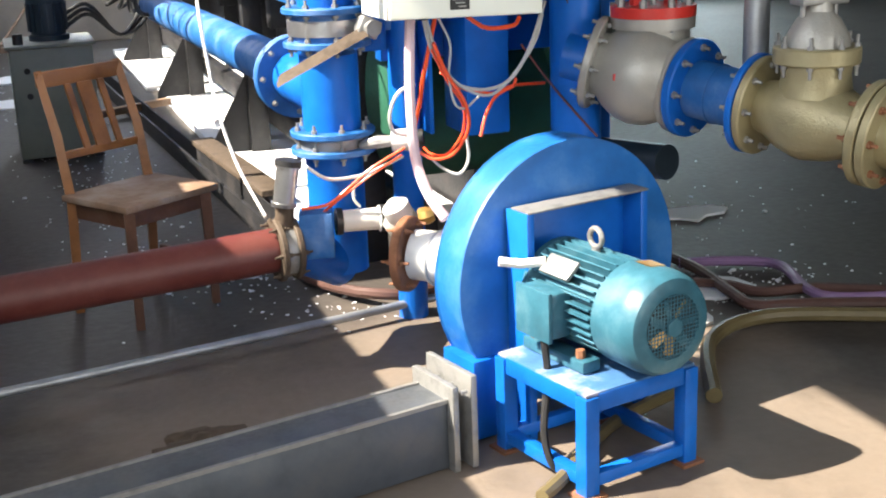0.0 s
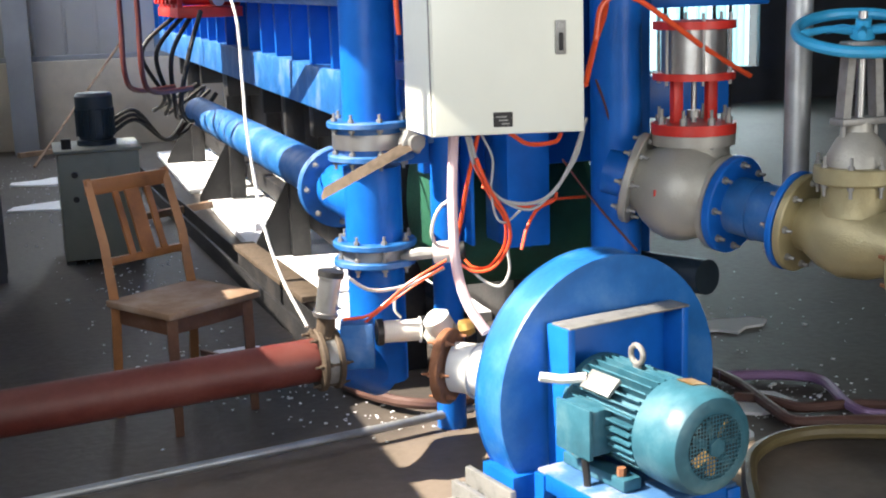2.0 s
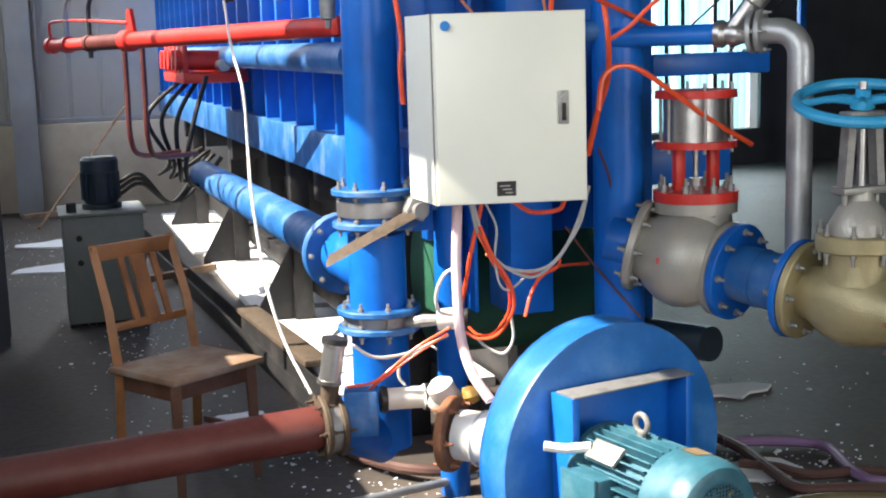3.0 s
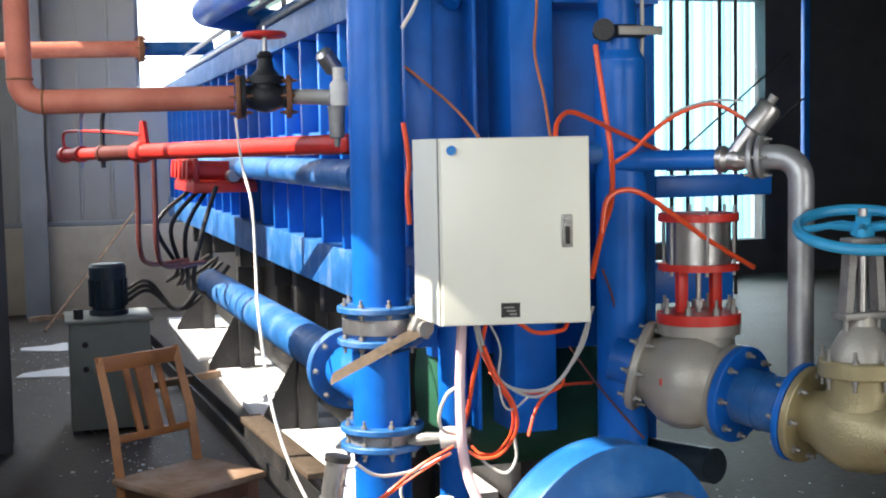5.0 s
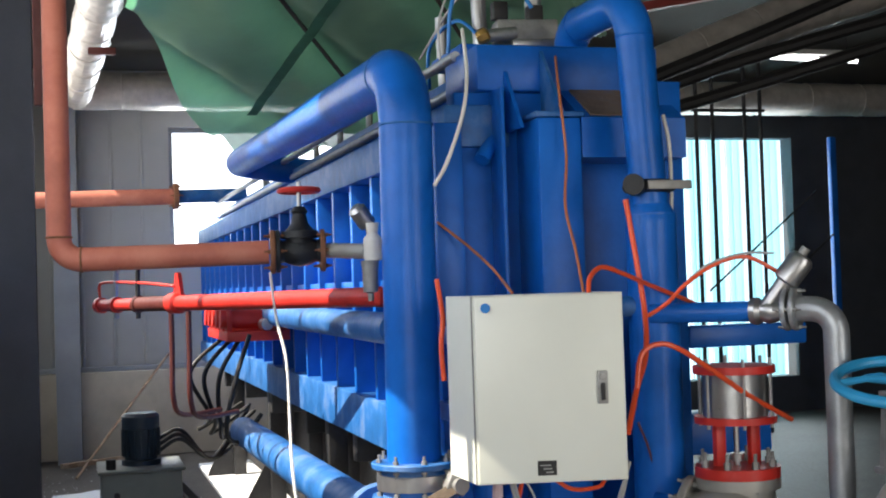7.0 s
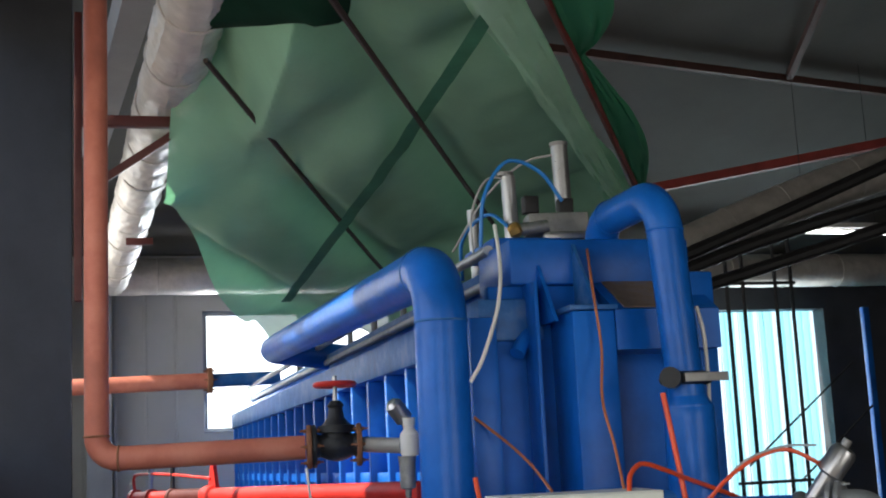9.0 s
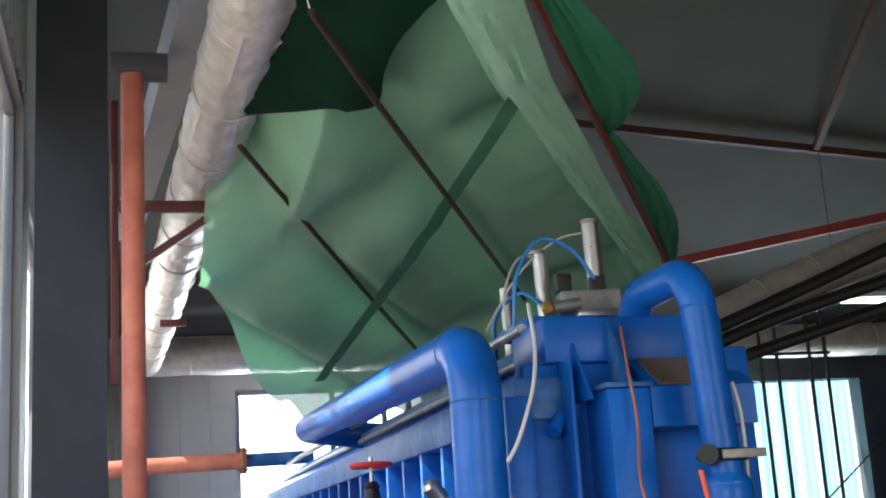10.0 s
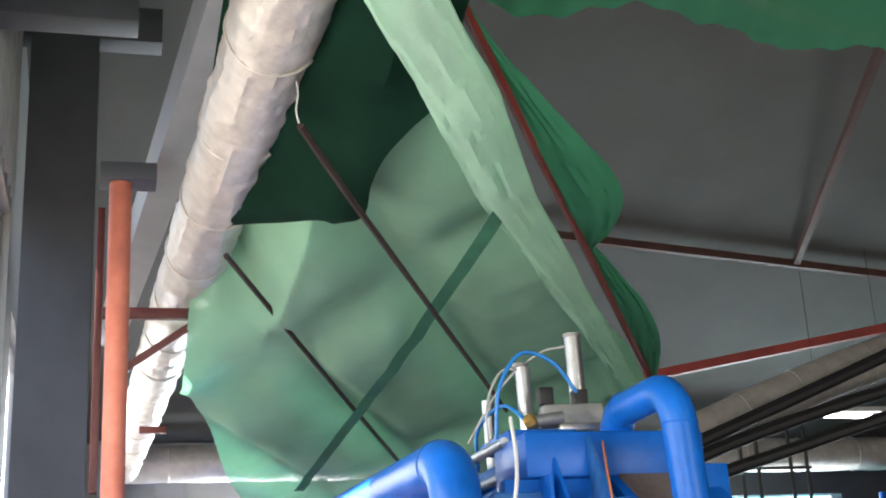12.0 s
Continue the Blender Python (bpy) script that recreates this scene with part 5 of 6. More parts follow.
hose("air_tube", [(1.39, 3.30, 1.17), (1.37, 3.37, 0.99), (1.37, 3.43, 0.88), (1.36, 3.50, 0.75)], 0.0053, ORANGE, "orange air tube below the cabinet", "tube", G)
hose("air_tube", [(1.38, 3.30, 1.09), (1.43, 3.33, 0.99), (1.50, 3.37, 0.89), (1.52, 3.40, 0.80), (1.48, 3.43, 0.72), (1.43, 3.47, 0.70), (1.39, 3.50, 0.72)], 0.0046, ORANGE, "looped orange air tube below the cabinet", "tube", G)
hose("air_tube", [(1.38, 3.32, 1.07), (1.44, 3.35, 0.96), (1.50, 3.39, 0.88), (1.51, 3.42, 0.79), (1.47, 3.45, 0.72), (1.43, 3.49, 0.71), (1.41, 3.52, 0.73)], 0.0035, ORANGE, "looped orange air tube below the cabinet", "tube", G)
hose("air_tube", [(1.34, 3.50, 0.74), (1.23, 3.52, 0.68), (1.15, 3.55, 0.61), (1.09, 3.56, 0.57), (1.01, 3.58, 0.56)], 0.0041, ORANGE, "orange air tube running to the air cylinders", "tube", G)
hose("air_tube", [(1.33, 3.50, 0.72), (1.23, 3.52, 0.66), (1.15, 3.55, 0.60), (1.11, 3.56, 0.57), (1.08, 3.58, 0.54)], 0.0035, ORANGE, "orange air tube running to the air cylinders", "tube", G)
hose("air_tube", [(1.47, 3.50, 0.97), (1.57, 3.55, 0.90), (1.69, 3.60, 0.87), (1.78, 3.65, 0.88), (1.92, 3.70, 0.87)], 0.0041, ORANGE, "orange air tube under the machine", "tube", G)
hose("air_tube", [(1.60, 3.50, 0.75), (1.63, 3.52, 0.82), (1.68, 3.55, 0.87), (1.75, 3.58, 0.89), (1.77, 3.60, 0.91)], 0.0046, ORANGE, "short orange air tube under the machine", "tube", G)
hose("air_tube", [(1.49, 3.30, 1.16), (1.56, 3.32, 1.12), (1.65, 3.33, 1.12), (1.68, 3.35, 1.14)], 0.0053, ORANGE, "coiled orange air tube under the cabinet", "tube", G)
hose("air_tube", [(1.83, 3.45, 2.02), (1.85, 3.43, 1.83), (1.86, 3.40, 1.65), (1.82, 3.32, 1.52), (1.74, 3.22, 1.43), (1.65, 3.10, 1.31)], 0.0071, ORANGE, "orange air tube bundle beside the cabinet", "tube", G)
hose("air_tube", [(1.56, 3.15, 1.72), (1.59, 3.20, 1.77), (1.65, 3.25, 1.80), (1.74, 3.30, 1.78), (1.88, 3.40, 1.74), (2.05, 3.50, 1.69), (2.23, 3.60, 1.63)], 0.0058, ORANGE, "orange air tube arching above the cabinet", "tube", G)
hose("air_tube", [(1.87, 3.40, 1.64), (1.92, 3.36, 1.68), (1.97, 3.32, 1.74), (2.06, 3.29, 1.80), (2.16, 3.27, 1.82), (2.26, 3.25, 1.77)], 0.0053, ORANGE, "orange air tube arching to the angle valve", "tube", G)
hose("air_tube", [(1.73, 3.20, 1.43), (1.75, 3.20, 1.53), (1.81, 3.20, 1.56), (1.88, 3.20, 1.54), (2.00, 3.23, 1.47), (2.15, 3.27, 1.38), (2.32, 3.30, 1.29)], 0.0065, ORANGE, "orange air tube sagging to the red actuator", "tube", G)
hose("air_tube", [(1.21, 3.50, 1.46), (1.21, 3.52, 1.57), (1.22, 3.53, 1.66), (1.21, 3.55, 1.78)], 0.0065, ORANGE, "orange air tube behind the cabinet edge", "tube", G)
H = "milky air tubes"
hose("clear_tube", [(1.36, 3.30, 1.16), (1.40, 3.33, 1.05), (1.46, 3.37, 0.96), (1.57, 3.40, 0.92), (1.66, 3.40, 0.94), (1.73, 3.40, 1.03), (1.79, 3.40, 1.18)], 0.006, CLEAR, "milky plastic air tube under the cabinet", "tube", H)
hose("clear_tube", [(1.35, 3.30, 1.16), (1.39, 3.33, 1.05), (1.48, 3.37, 0.95), (1.59, 3.40, 0.90), (1.67, 3.40, 0.95), (1.75, 3.40, 1.05), (1.78, 3.40, 1.14)], 0.005, CLEAR, "milky plastic air tube under the cabinet", "tube", H)
hose("clear_tube", [(1.40, 3.30, 1.16), (1.44, 3.32, 1.08), (1.44, 3.34, 0.99), (1.46, 3.36, 0.90), (1.50, 3.38, 0.87), (1.56, 3.40, 0.90)], 0.004, CLEAR, "milky plastic air tube under the cabinet", "tube", H)
hose("clear_tube", [(1.35, 3.40, 0.96), (1.30, 3.42, 0.93), (1.28, 3.45, 0.86), (1.30, 3.48, 0.80), (1.35, 3.50, 0.78)], 0.006, WHITE, "white plastic air tube under the cabinet", "tube", H)
hose("clear_tube", [(1.55, 3.50, 0.76), (1.56, 3.51, 0.68), (1.53, 3.52, 0.63), (1.48, 3.54, 0.65), (1.44, 3.55, 0.69)], 0.005, WHITE, "white plastic air tube under the cabinet", "tube", H)
hose("clear_tube", [(1.03, 3.56, 0.70), (1.10, 3.58, 0.65), (1.19, 3.60, 0.64), (1.27, 3.62, 0.65), (1.38, 3.65, 0.68)], 0.006, WHITE, "white plastic tube between the air cylinders", "tube", H)
hose("clear_tube", [(1.25, 3.60, 0.65), (1.20, 3.60, 0.62), (1.19, 3.60, 0.57), (1.21, 3.60, 0.54)], 0.005, WHITE, "white plastic tube between the air cylinders", "tube", H)
hose("clear_tube", [(1.88, 3.40, 1.64), (1.94, 3.35, 1.70), (2.02, 3.30, 1.79), (2.14, 3.27, 1.83), (2.25, 3.25, 1.83)], 0.004, CLEAR, "milky air tube to the angle valve", "tube", H)
K = "thin cables"
hose("sensor_cable", [(1.77, 3.55, 1.03), (1.85, 3.52, 0.91), (1.91, 3.47, 0.82), (1.97, 3.40, 0.73)], 0.004, OXIDE, "thin red-brown sensor cable", "cable", K)
hose("sensor_cable", [(1.87, 3.50, 1.29), (1.91, 3.50, 1.18), (1.94, 3.50, 1.02), (1.97, 3.50, 0.85), (2.01, 3.50, 0.71)], 0.004, OXIDE, "thin red-brown sensor cable", "cable", K)
hose("sensor_cable", [(1.82, 4.00, 2.62), (1.73, 3.74, 2.39), (1.73, 3.70, 2.19), (1.68, 3.60, 2.01)] + [(1.67, 3.50, 1.86), (1.63, 3.35, 1.72)], 0.005, COPPERCABLE, "thin orange-brown cable down the machine front", "cable", K)
hose("sensor_cable", [(1.32, 3.90, 1.98), (1.41, 3.83, 1.89), (1.44, 3.67, 1.81), (1.41, 3.40, 1.73)], 0.005, COPPERCABLE, "thin orange-brown cable behind the cabinet", "cable", K)
hose("grey_hose", [(1.45, 3.95, 2.67), (1.41, 3.79, 2.49), (1.37, 3.72, 2.34), (1.30, 3.69, 2.17), (1.25, 3.68, 2.09)], 0.007, WHITE, "grey-white hose hanging over the machine corner")
hose("grey_hose", [(2.05, 3.60, 2.32), (2.07, 3.60, 2.21), (2.07, 3.60, 2.01), (2.05, 3.60, 1.86)], 0.007, WHITE, "grey-white hose beside the steam riser")
hose("floor_hose", [(2.66, 4.10, 0.03), (2.67, 3.89, 0.03), (2.63, 3.59, 0.03), (2.63, 3.45, 0.03), (2.79, 3.39, 0.03), (3.15, 3.23, 0.03)], 0.022, BROWNHOSE, "brown rubber hose on the floor", "hose", "floor hoses")
hose("floor_hose", [(2.65, 4.03, 0.028), (2.78, 3.99, 0.028), (2.92, 3.92, 0.028), (2.99, 3.81, 0.028), (2.91, 3.53, 0.028), (2.95, 3.40, 0.028), (3.21, 3.30, 0.028)], 0.02, VIOLET, "translucent violet hose on the floor", "hose", "floor hoses")
hose("floor_hose", [(2.58, 3.79, 0.025), (2.68, 3.70, 0.025), (2.75, 3.58, 0.025), (2.96, 3.53, 0.025), (3.25, 3.34, 0.025)], 0.02, BROWNHOSE, "dark hose on the floor", "hose", "floor hoses")
hose("floor_hose", [(2.06, 2.80, 0.03), (2.19, 3.05, 0.03), (2.31, 3.22, 0.03), (2.48, 3.32, 0.03), (2.69, 3.31, 0.03), (3.07, 3.12, 0.03)], 0.026, OLIVE, "olive green hose curving over the floor", "hose", "floor hoses")
hose("floor_hose", [(1.21, 4.57, 0.03), (1.27, 4.35, 0.04), (1.37, 4.16, 0.05), (1.52, 4.11, 0.04), (1.70, 4.17, 0.03)], 0.022, BROWNHOSE, "dark rubber hose below the riser", "hose", "floor hoses")
hose("floor_hose", [(1.32, 2.42, 0.03), (1.43, 2.51, 0.03), (1.56, 2.64, 0.03), (1.73, 2.77, 0.03), (1.98, 2.88, 0.03)], 0.02, OLIVE, "grey-brown hose under the motor stand", "hose", "floor hoses")


# ---------- machine top ----------
def top_gear():
    top = thing("valve_island", (1.75, 4.3, 2.62), "steel valve manifold with upright cylinders on the machine", "manifold")
    part("base_plate", span(B(), (1.52, 4.2, 2.622), (1.8, 4.6, 2.67), 0.004), BLUE, top)
    part("block", box(B(), (1.81, 4.28, 2.735), (0.24, 0.12, 0.08), pose(0, 0, 0, 0, 0, -8), 0.006), ZINC, top)
    part("pilot", box(B(), (1.84, 4.22, 2.68), (0.2, 0.05, 0.03), pose(0, 0, 0, 0, 0, -8), 0.004), STEEL, top)
    for x, y in ((1.7, 4.26), (1.86, 4.3)):
        part("solenoid", box(B(), (x, y, 2.81), (0.06, 0.05, 0.07), None, 0.006), RUBBER, top)
    part("silencer", cyl(B(), (1.6, 4.22, 2.70), (1.75, 4.22, 2.72), 0.025), ZINC, top)
    part("elbow_fitting", lathe(B(), (1.59, 4.21, 2.69), (0.6, -0.2, 0.3), [(0.02, 0), (0.03, 0.015), (0.03, 0.04), (0.02, 0.05)], 8), BRASS, top)
    part("cylinder", cyl(B(), (1.895, 4.39, 2.62), (1.885, 4.39, 3.085), 0.034), STEEL, top)
    part("cylinder_cap", cyl(B(), (1.885, 4.39, 3.085), (1.885, 4.39, 3.1), 0.038), ZINC, top)
    part("cylinder", cyl(B(), (1.68, 4.43, 2.62), (1.67, 4.43, 2.965), 0.03), STEEL, top)
    part("cylinder", cyl(B(), (1.66, 4.88, 2.58), (1.65, 4.88, 2.915), 0.026), STEEL, top)
    part("cylinder_cap", cyl(B(), (1.66, 4.43, 2.965), (1.66, 4.43, 2.98), 0.034), ZINC, top)
    part("brace", cyl(B(), (1.84, 4.15, 2.63), (1.5, 3.93, 2.2), 0.028), BLUE, top, "blue diagonal brace tube")
    for k in range(7):
        y = 5.4 + 0.75 * k
        part("pin", cyl(B(), (1.62, y, 2.58), (1.62, y, 2.72), 0.018), ZINC, top)
        part("pin_head", cyl(B(), (1.62, y, 2.72), (1.62, y, 2.75), 0.03, seg=8), ZINC, top)
    for x, z in ((1.5, 2.62), (1.56, 2.52)):
        part("rail_tube", cyl(B(), (x, 4.2, z), (x, 12.5, z + 0.02), 0.02), GALV, top)
    for pts in ([(1.5, 4.3, 2.65), (1.52, 4.28, 2.85), (1.62, 4.28, 2.99), (1.75, 4.27, 2.95), (1.84, 4.27, 2.83)], [(1.58, 4.85, 2.6), (1.56, 4.75, 2.76), (1.6, 4.5, 2.82), (1.66, 4.35, 2.72)]):
        hose("blue_air_tube", pts, 0.008, AIRBLUE, "blue air tube over the machine top", "tube", "blue air tubes")
    for pts in ([(1.5, 4.4, 2.62), (1.5, 4.4, 2.8), (1.58, 4.42, 2.95), (1.7, 4.42, 2.94)], [(1.86, 4.39, 3.05), (1.74, 4.42, 3.02), (1.6, 4.5, 2.9), (1.5, 4.7, 2.7)]):
        hose("clear_tube", pts, 0.005, CLEAR, "milky air tube over the machine top", "tube", H)


top_gear()


# ---------- roof ----------
def lagged_duct():
    top = thing("lagged_duct", (0.35, 6, 3.8), "foil-lagged round duct under the roof", "duct")
    path = [(0.52 - 0.034 * (y - 3.0), y, 3.82) for y in [1.0 + 0.03 * k for k in range(400)]]
    rs = [0.152 + 0.004 * math.sin(k * 0.27 + 1) + (0.006 if k % 17 == 0 else 0) for k in range(400)]
    bm = tube(B(), path, rs, 64)
    for v in bm.verts:
        axis = Vector((0.52 - 0.034 * (v.co.y - 3.0), v.co.y, 3.82))
        out = (v.co - axis).normalized()
        # slack wrinkles run round the duct, with pulled folds here and there
        f = 0.010 * noise.noise((out.x * 1.3, v.co.y * 11, out.z * 1.3)) + 0.006 * noise.noise((out.x * 5, v.co.y * 17, out.z * 5 + 4))
        f += 0.014 * max(0.0, noise.noise((out.x * 7 + 3, v.co.y * 2.3, out.z * 7)) - 0.15)
        v.co += out * f
    part("duct", bm, FOIL, top)
    for k in range(24, 380, 26):
        part("foil_band", torus(B(), path[k], (-0.034, 1, 0), 0.156, 0.006, 36, 6), FOIL, top)
    single("hanging_string", tube(B(), smooth_path([(0.6, 3.4, 3.72), (0.608, 3.4, 3.66), (0.6, 3.4, 3.6), (0.612, 3.4, 3.545)], 5), 0.0025, 6), WHITE, "loose white string hanging from the duct lagging", "string")
    b = thing("pipe_bracket", (0.3, 6.1, 3.6), "dark red triangular wall bracket carrying the duct", "bracket")
    part("arm", span(B(), (-0.02, 6.1, 3.6), (0.7, 6.16, 3.655), 0.003), OXIDE, b)
    part("strut", tube(B(), [(0.02, 6.13, 3.28), (0.48, 6.13, 3.6)], 0.028, 4), OXIDE, b)
    part("upright", span(B(), (-0.06, 6.1, 2.7), (-0.022, 6.16, 4.2), 0.003), OXIDE, b)
    far = thing("lagged_duct", (5, 13.4, 3.9), "foil-lagged round duct along the end wall", "duct")
    part("duct", tube(B(), [(0.15 + 0.25 * k, 13.4, 3.92) for k in range(48)], [0.2 + 0.006 * math.sin(k * 2.3) for k in range(48)], 28), FOIL, far)
    for k in range(2, 46, 3):
        part("foil_band", torus(B(), (0.15 + 0.25 * k, 13.4, 3.92), (1, 0, 0), 0.201, 0.008, 28, 6), FOIL, far)
    single("wall_angle", span(B(), (0.25, 9.3, 3.55), (0.45, 9.36, 3.6), 0.003), OXIDE, "small dark red angle bracket below the duct", "bracket")


lagged_duct()


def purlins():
    # ends set along rays from the camera, to fit its view
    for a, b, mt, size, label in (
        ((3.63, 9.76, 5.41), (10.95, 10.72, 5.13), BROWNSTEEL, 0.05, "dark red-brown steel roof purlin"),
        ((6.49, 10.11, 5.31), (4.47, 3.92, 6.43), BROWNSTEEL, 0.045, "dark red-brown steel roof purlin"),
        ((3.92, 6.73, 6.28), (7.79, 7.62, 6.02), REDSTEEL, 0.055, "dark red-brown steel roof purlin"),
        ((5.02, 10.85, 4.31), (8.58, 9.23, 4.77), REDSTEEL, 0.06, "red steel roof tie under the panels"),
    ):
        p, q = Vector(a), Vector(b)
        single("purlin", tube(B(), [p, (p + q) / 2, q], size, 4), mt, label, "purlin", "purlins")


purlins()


def shaded_sheet_z(x, y):
    return 4.17 - 0.12 * y + 0.42 * max(0.0, 1 - max(0.0, x - 0.35) / 0.5) * max(0.0, min(1.0, (6.8 - y) / 1.5))


def net_z(x, y):
    # the cloth rises over the duct near the eaves
    return 4.17 - 0.12 * y + 0.8 * max(0.0, 1 - max(0.0, x - 0.35) / 0.45) * max(0.0, min(1.0, (6.4 - y) / 0.9))


def shade_net():
    top = thing("shade_net", (1.5, 6, 3.5), "green shade net slung under the roof over the machine", "net")
    # corner lines of the net: left hem and right hem
    left = [Vector((0.95, 1.6)), Vector((0.55, 3.3)), Vector((0.42, 4.6)), Vector((0.42, 5.7)), Vector((0.40, 6.6)), Vector((0.95, 8.8)), Vector((1.4, 10.0))]
    right = [Vector((0.96, 1.7)), Vector((1.0, 3.0)), Vector((1.75, 4.3)), Vector((2.45, 5.4)), Vector((3.15, 6.5)), Vector((3.0, 8.3)), Vector((2.2, 10.2))]

    def along(line, t):
        s = t * (len(line) - 1)
        i = min(int(s), len(line) - 2)
        return line[i].lerp(line[i + 1], s - i)

    bm = B()
    nu, nv = 150, 110
    grid = []
    for i in range(nu + 1):
        row = []
        for j in range(nv + 1):
            p = along(left, i / nu).lerp(along(right, i / nu), j / nv)
            x, y = p
            # the cloth sags between the wires that carry it
            w = 0.5 + 0.5 * math.cos(2 * math.pi * ((y - 1.78 * x) - 0.75) / 1.85)
            c = 0.5 + 0.5 * math.cos(2 * math.pi * ((x + 0.42 * y) - 3.43) / 1.9)
            sag = 0.15 * (1 - w ** 3) * (1 - 0.7 * c ** 6) - 0.02
            fold = 0.02 * noise.noise((x * 2.2, y * 2.2, 0.3)) + 0.012 * noise.noise((x * 7, y * 4, 1.7))
            # creases fan out from where the cloth is gathered at the low end of the rail
            dx, dy = x - 3.2, y - 6.9
            reach = math.hypot(dx, dy)
            pull = max(0.0, 1 - reach / 1.9)
            fold += 0.05 * pull * noise.noise((math.atan2(dy, dx) * 6.5, reach * 0.7, 4.2)) + 0.02 * pull * noise.noise((math.atan2(dy, dx) * 15, reach, 8.1))
            fold += 0.014 * (j / nv) ** 3 * noise.noise(((x + 0.6 * y) * 9, (y - x) * 1.2, 2.6))
            row.append(bm.verts.new((x, y, net_z(x, y) - sag + fold)))
        grid.append(row)
    for i in range(nu):
        for j in range(nv):
            bm.faces.new((grid[i][j], grid[i + 1][j], grid[i + 1][j + 1], grid[i][j + 1]))
    part("cloth", bm, NET, top)
    # gathered hem that hangs over the red rail
    rail = [Vector((0.43, 1.9, 4.0)), Vector((1.09, 3.0, 3.86)), Vector((2.17, 4.8, 3.64)), Vector((3.25, 6.6, 3.42))]
    # a roll, coloured lighter for the light on it, on the near side of the rail, loose darker lobes beyond it
    def roll_width(u):
        return 0.06 + 0.17 * min(1.0, max(0.0, (u - 0.05) / 0.1)) - 0.15 * max(0.0, (u - 0.45) / 0.55)

    def lobe_width(u):
        first = 0.24 * math.sin(math.pi * min(1.0, max(0.0, (u - 0.3) / 0.36)) ** 2.2)
        second = 0.15 * math.sin(math.pi * min(1.0, max(0.0, (u - 0.62) / 0.38)) ** 1.2)
        return 0.012 + max(first, second)

    pts = smooth_path(rail, 40)
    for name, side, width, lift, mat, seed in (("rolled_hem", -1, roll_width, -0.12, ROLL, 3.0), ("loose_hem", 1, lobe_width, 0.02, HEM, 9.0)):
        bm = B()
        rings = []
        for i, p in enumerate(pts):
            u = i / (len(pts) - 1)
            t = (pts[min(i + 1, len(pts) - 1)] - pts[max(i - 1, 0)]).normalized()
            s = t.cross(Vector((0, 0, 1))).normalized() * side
            # near the eaves the roll drops below the dark sheet, shifted to fit the camera's view
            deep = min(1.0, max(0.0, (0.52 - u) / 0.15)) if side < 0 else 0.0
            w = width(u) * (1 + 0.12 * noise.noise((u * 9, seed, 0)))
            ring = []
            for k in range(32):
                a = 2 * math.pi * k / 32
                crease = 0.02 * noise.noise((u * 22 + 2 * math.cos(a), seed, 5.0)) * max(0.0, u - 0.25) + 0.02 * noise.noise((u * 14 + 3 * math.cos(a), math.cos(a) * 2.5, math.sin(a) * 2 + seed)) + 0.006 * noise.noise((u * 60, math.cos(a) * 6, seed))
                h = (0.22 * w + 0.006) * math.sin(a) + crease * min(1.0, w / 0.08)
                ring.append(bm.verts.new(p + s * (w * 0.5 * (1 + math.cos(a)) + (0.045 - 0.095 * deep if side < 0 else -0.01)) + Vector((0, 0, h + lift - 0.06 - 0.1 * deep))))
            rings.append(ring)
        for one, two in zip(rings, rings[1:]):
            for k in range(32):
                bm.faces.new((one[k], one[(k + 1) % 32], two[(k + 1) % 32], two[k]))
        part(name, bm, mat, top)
    # dark sheet under the cloth paints the net's shade near the eaves, with an arched edge
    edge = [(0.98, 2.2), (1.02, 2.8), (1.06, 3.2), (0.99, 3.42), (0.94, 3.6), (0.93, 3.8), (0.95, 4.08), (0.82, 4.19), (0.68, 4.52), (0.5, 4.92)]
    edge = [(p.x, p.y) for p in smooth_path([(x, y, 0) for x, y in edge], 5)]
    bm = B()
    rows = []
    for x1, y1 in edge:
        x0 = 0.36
        rows.append([bm.verts.new((x0 + (x1 - x0) * k / 10, y1 - 0.15 * (1 - k / 10), shaded_sheet_z(x0 + (x1 - x0) * k / 10, y1) - 0.19 - 0.025 * math.sin(k * 0.9 + y1 * 3))) for k in range(11)])
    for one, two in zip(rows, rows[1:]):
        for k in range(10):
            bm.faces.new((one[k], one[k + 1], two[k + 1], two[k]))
    part("shaded_sheet", bm, SHADEDNET, top, "dark green sheet painting the net's shaded end")
    # dark strip under the cloth, painted where a purlin behind darkens the net
    for line in ([(1.52, 4.1), (1.5, 5.0), (1.48, 5.7), (1.41, 7.0), (1.33, 8.5)],):
        bm = B()
        pts = smooth_path([(x, y, 0) for x, y in line], 8)
        last = None
        for p in pts:
            pair = [bm.verts.new((p.x + s * 0.035, p.y, net_z(p.x, p.y) - 0.155 + 0.02 * noise.noise((p.x * 5, p.y * 5, 2)))) for s in (-1, 1)]
            if last:
                bm.faces.new((*last, *pair[::-1]))
            last = pair
        part("purlin_strip", bm, PURLINSTRIP, top, "dark green strip where a purlin lies behind the net")
    # loose end of the net thrown over the purlin, its free edge sagging in scallops
    bm = B()
    last = None
    for k in range(80):
        t = k / 79
        x, y = 1.4 + 2.4 * t, 3.72 + 0.2 * t
        droop = 0.035 * abs(math.sin(t * math.pi * 2.2 + 0.9)) + 0.03 * noise.noise((t * 6, 0, 0)) + 0.14 * max(0.0, t - 0.55)
        row = []
        for m in range(7):
            q = m / 6
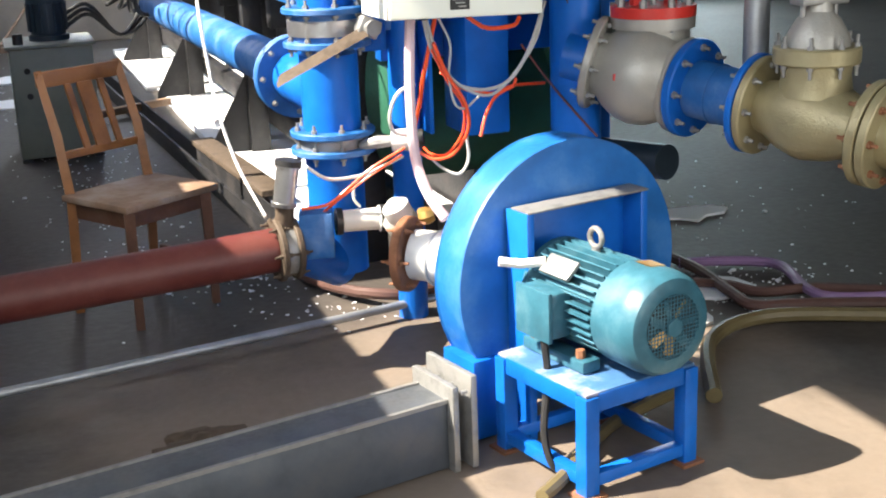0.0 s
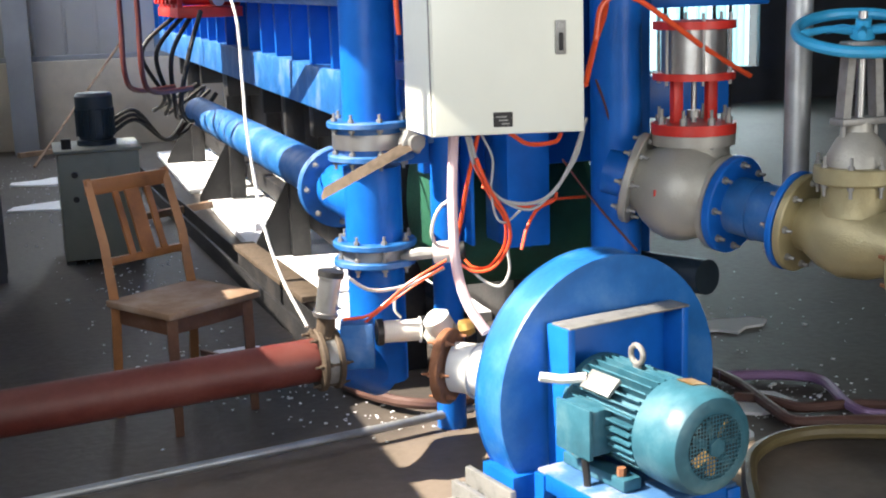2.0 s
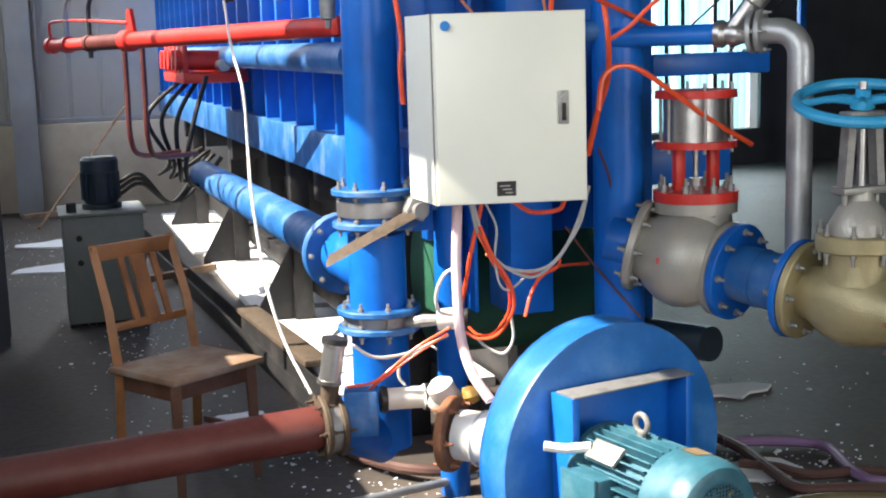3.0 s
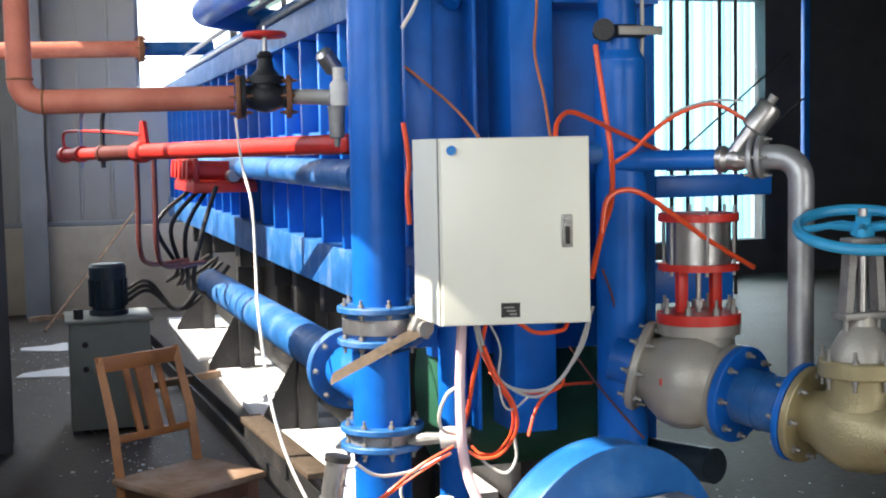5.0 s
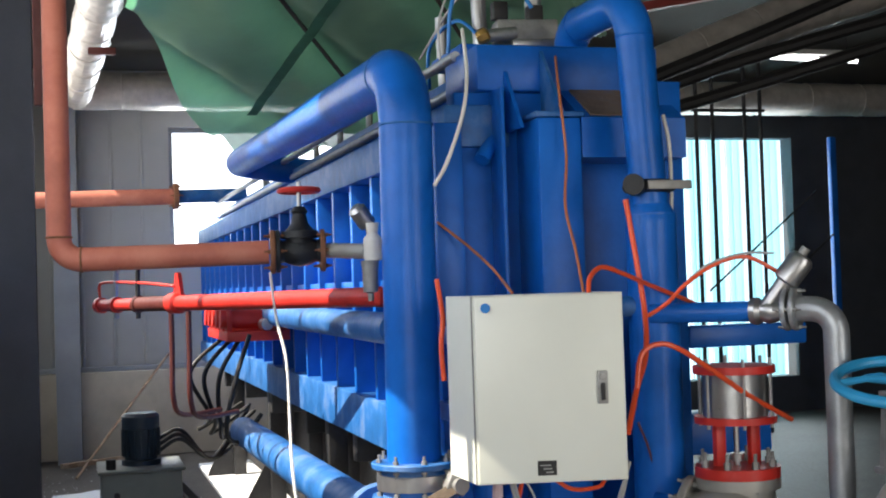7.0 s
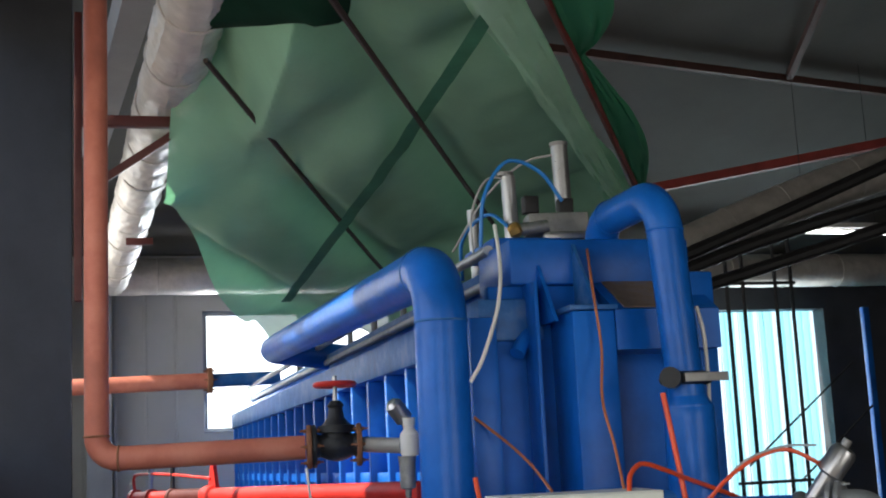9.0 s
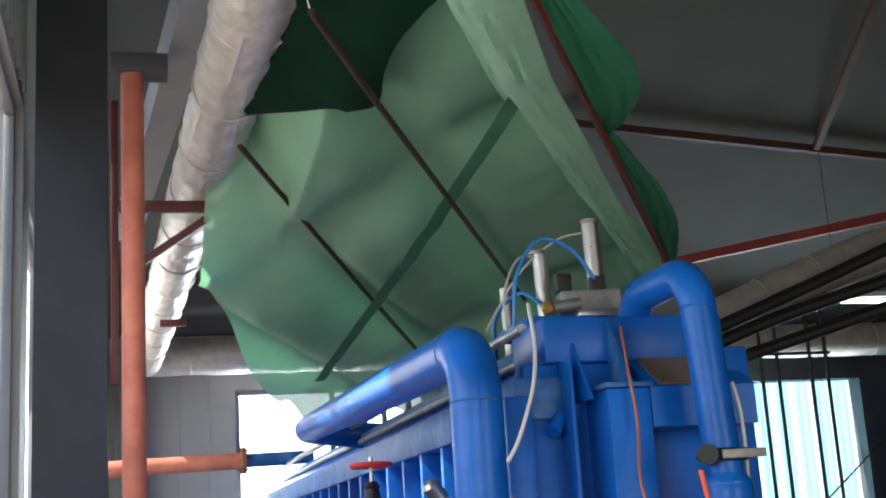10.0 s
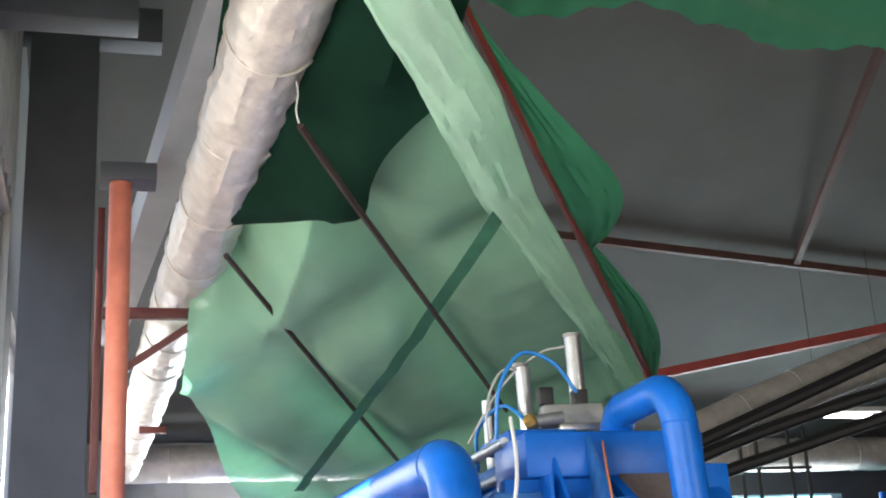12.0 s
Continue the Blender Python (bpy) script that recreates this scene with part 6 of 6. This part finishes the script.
            row.append(bm.verts.new((x - 0.35 * q, y - 1.5 * q + droop * 2.2 * (1 - q), 4.32 + 0.25 * q - droop * (1 - q) + 0.025 * noise.noise((t * 24, q * 3, 6)))))
        if last:
            for m in range(6):
                bm.faces.new((last[m], last[m + 1], row[m + 1], row[m]))
        last = row
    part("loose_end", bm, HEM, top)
    single("net_rail", tube(B(), [p + Vector((0.0, 0.0, -0.075)) for p in smooth_path(rail, 6)], 0.019, 6), RAILRED, "dark red steel rail carrying the net edge", "rail")
    # second wire's upper points are drawn towards the camera, to show before the dark sheet
    for line in ([(0.5, 4.86, 3.555), (1.3, 6.65, 3.325), (2.1, 8.45, 3.12)], [(0.6, 3.32, 3.51), (0.84, 3.72, 3.41), (2.45, 7.1, 3.29)]):
        single("net_wire", tube(B(), line, 0.013, 6), WIRE, "dark steel wire carrying the net", "wire", "net wires")


shade_net()


single("steel_girt", span(B(), (-0.04, 4.8, 3.872), (0.2, 4.96, 3.95), 0.004), DARKPAINT, "dark steel wall girt above the air main", "beam")


def right_overhead():
    for k, (a, m, b) in enumerate((((3.6, 8, 3.0), (4.9, 7.9, 3.5), (7.0, 7.6, 4.35)), ((3.6, 8, 2.9), (4.9, 7.9, 3.35), (7.0, 7.5, 3.9)), ((3.6, 8.1, 2.8), (4.9, 8.0, 3.15), (7.0, 7.5, 3.75)))):
        hose("overhead_hose", [a, m, b], 0.05, RUBBER, "black sagging hose under the roof", "hose", "overhead hoses")
    slope = smooth_path([(3.5, 8.6, 2.95), (4.6, 8.5, 3.42), (5.6, 8.4, 3.8), (7.4, 8.2, 4.4), (12.6, 8.0, 6.45)])
    foil = thing("foil_duct", (5.6, 8.4, 3.6), "foil-covered sloping duct under the roof", "duct")
    part("duct", tube(B(), slope, 0.17, 24), FOIL, foil)
    for k in range(2, len(slope) - 2, 4):
        part("foil_band", torus(B(), slope[k], slope[k + 1] - slope[k - 1], 0.171, 0.007, 24, 6), FOIL, foil)
    t = thing("tube_lamp", (6.5, 10.0, 3.75), "lit fluorescent tube lamp in the dark hall", "lamp")
    part("tube", cyl(B(), (6.35, 10.0, 3.78), (7.3, 10.0, 3.76), 0.02), TUBELIGHT, t)
    for x in (6.45, 7.2):
        part("hanger", cyl(B(), (x, 10.01, 3.86), (x, 10.01, 6.5), 0.003, seg=6), BLACK, t)
    part("batten", span(B(), (6.3, 9.98, 3.81), (7.35, 10.04, 3.86), 0.004), WHITE, t)
    sc = thing("scaffold_frame", (7, 12.2, 0), "black tubular scaffold frame before the doorway", "scaffold")
    for x in (6.75, 6.95, 7.35, 7.55):
        part("upright", cyl(B(), (x, 12.2, 0), (x, 12.2, 4.3), 0.022, seg=10), BLACK, sc)
    for z in (1.42, 3.6):
        part("ledger", cyl(B(), (6.7, 12.2, z), (7.6, 12.2, z), 0.018, seg=10), BLACK, sc)
    for a, b in (((6.9, 1.6), (8.3, 2.7)), ((7.5, 1.4), (8.5, 2.2))):
        part("brace", cyl(B(), (a[0], 12.3, a[1]), (b[0], 12.3, b[1]), 0.012, seg=8), BLACK, sc)
    single("lying_beam", span(B(), (2.26, 3.87, 1.5), (2.75, 3.97, 1.58), 0.008), BLUE, "blue steel beam end beside the riser", "beam")


right_overhead()


# ---------- litter ----------
def litter():
    rng = random.Random(7)
    bm = B()
    zones = [(1.0, 4.7, 0.22, 0.35, 110), (2.75, 3.75, 0.4, 0.3, 170), (0.0, 10.5, 0.6, 2.0, 260), (1.25, 4.1, 0.25, 0.15, 50), (0.6, 6.6, 0.3, 1.6, 220), (3.0, 4.8, 0.9, 0.8, 120)]
    for cx, cy, sx, sy, n in zones:
        for _ in range(n):
            x, y = rng.gauss(cx, sx * 0.6), rng.gauss(cy, sy * 0.6)
            if x < -0.5:
                continue
            r = rng.uniform(0.003, 0.008) * (2.0 if rng.random() < 0.06 else 1)
            bmesh.ops.create_icosphere(bm, subdivisions=1, radius=r, matrix=Matrix.Translation((x, y, r * 0.4)) @ Matrix.Diagonal((1, rng.uniform(0.5, 1.2), 0.5, 1)))
    single("foam_crumbs", bm, FOAM, "white foam crumbs scattered over the floor", "litter", kind="stuff")

    def scrap(c, r, n, mat, label, h=0.012):
        b = B()
        pts = []
        for k in range(n):
            a = 2 * math.pi * k / n
            rr = r * rng.uniform(0.6, 1.15)
            pts.append((c[0] + rr * math.cos(a) * 1.5, c[1] + rr * math.sin(a), 0.001))
        prism(b, pts, (0, 0, h))
        single("foam_scrap", b, mat, label, "scrap", "floor scraps")

    for c, r in (((3.12, 4.75), 0.13), ((0.9, 5.25), 0.09), ((0.35, 9.9), 0.3), ((0.3, 11.3), 0.25), ((2.62, 3.75), 0.12), ((2.35, 3.45), 0.08), ((1.02, 4.75), 0.07), ((0.75, 6.1), 0.1)):
        scrap(c, r, 11, FOAM, "white foam scrap lying on the floor")
    # crumpled rag
    b = B()
    bmesh.ops.create_icosphere(b, subdivisions=4, radius=0.11)
    for v in b.verts:
        f = 1 + 0.5 * noise.noise(v.co * 14) + 0.3 * noise.noise(v.co * 34)
        v.co = Vector((v.co.x * f * 1.25, v.co.y * f * 0.8, max(0.0, v.co.z * f * 0.42 + 0.02)))
    bmesh.ops.translate(b, verts=b.verts[:], vec=(0.59, 3.1, 0.0))
    single("crumpled_rag", b, GRIME, "crumpled brown rag on the floor", "rag")
    for (x, y, w, d) in ((0.35, 13.2, 0.9, 0.1), (1.02, 8.9, 0.7, 0.05)):
        single("timber_offcut", box(B(), (x, y, 0.06), (w, 0.06, 0.05), pose(0, 0, 0, 0, 0, 30), 0.004), WORNWOOD, "grey weathered timber offcut", "timber")
    single("leaning_pole", tube(B(), [(0.1, 12.4, 0.012), (1.1, 13.86, 1.1)], 0.014, 8), WORNWOOD, "pale pole leaning on the dado wall", "pole")
    single("wall_socket", span(B(), (0.62, 14.0, 0.83), (0.74, 14.033, 0.93), 0.004), WHITE, "small white wall socket box", "socket")


litter()
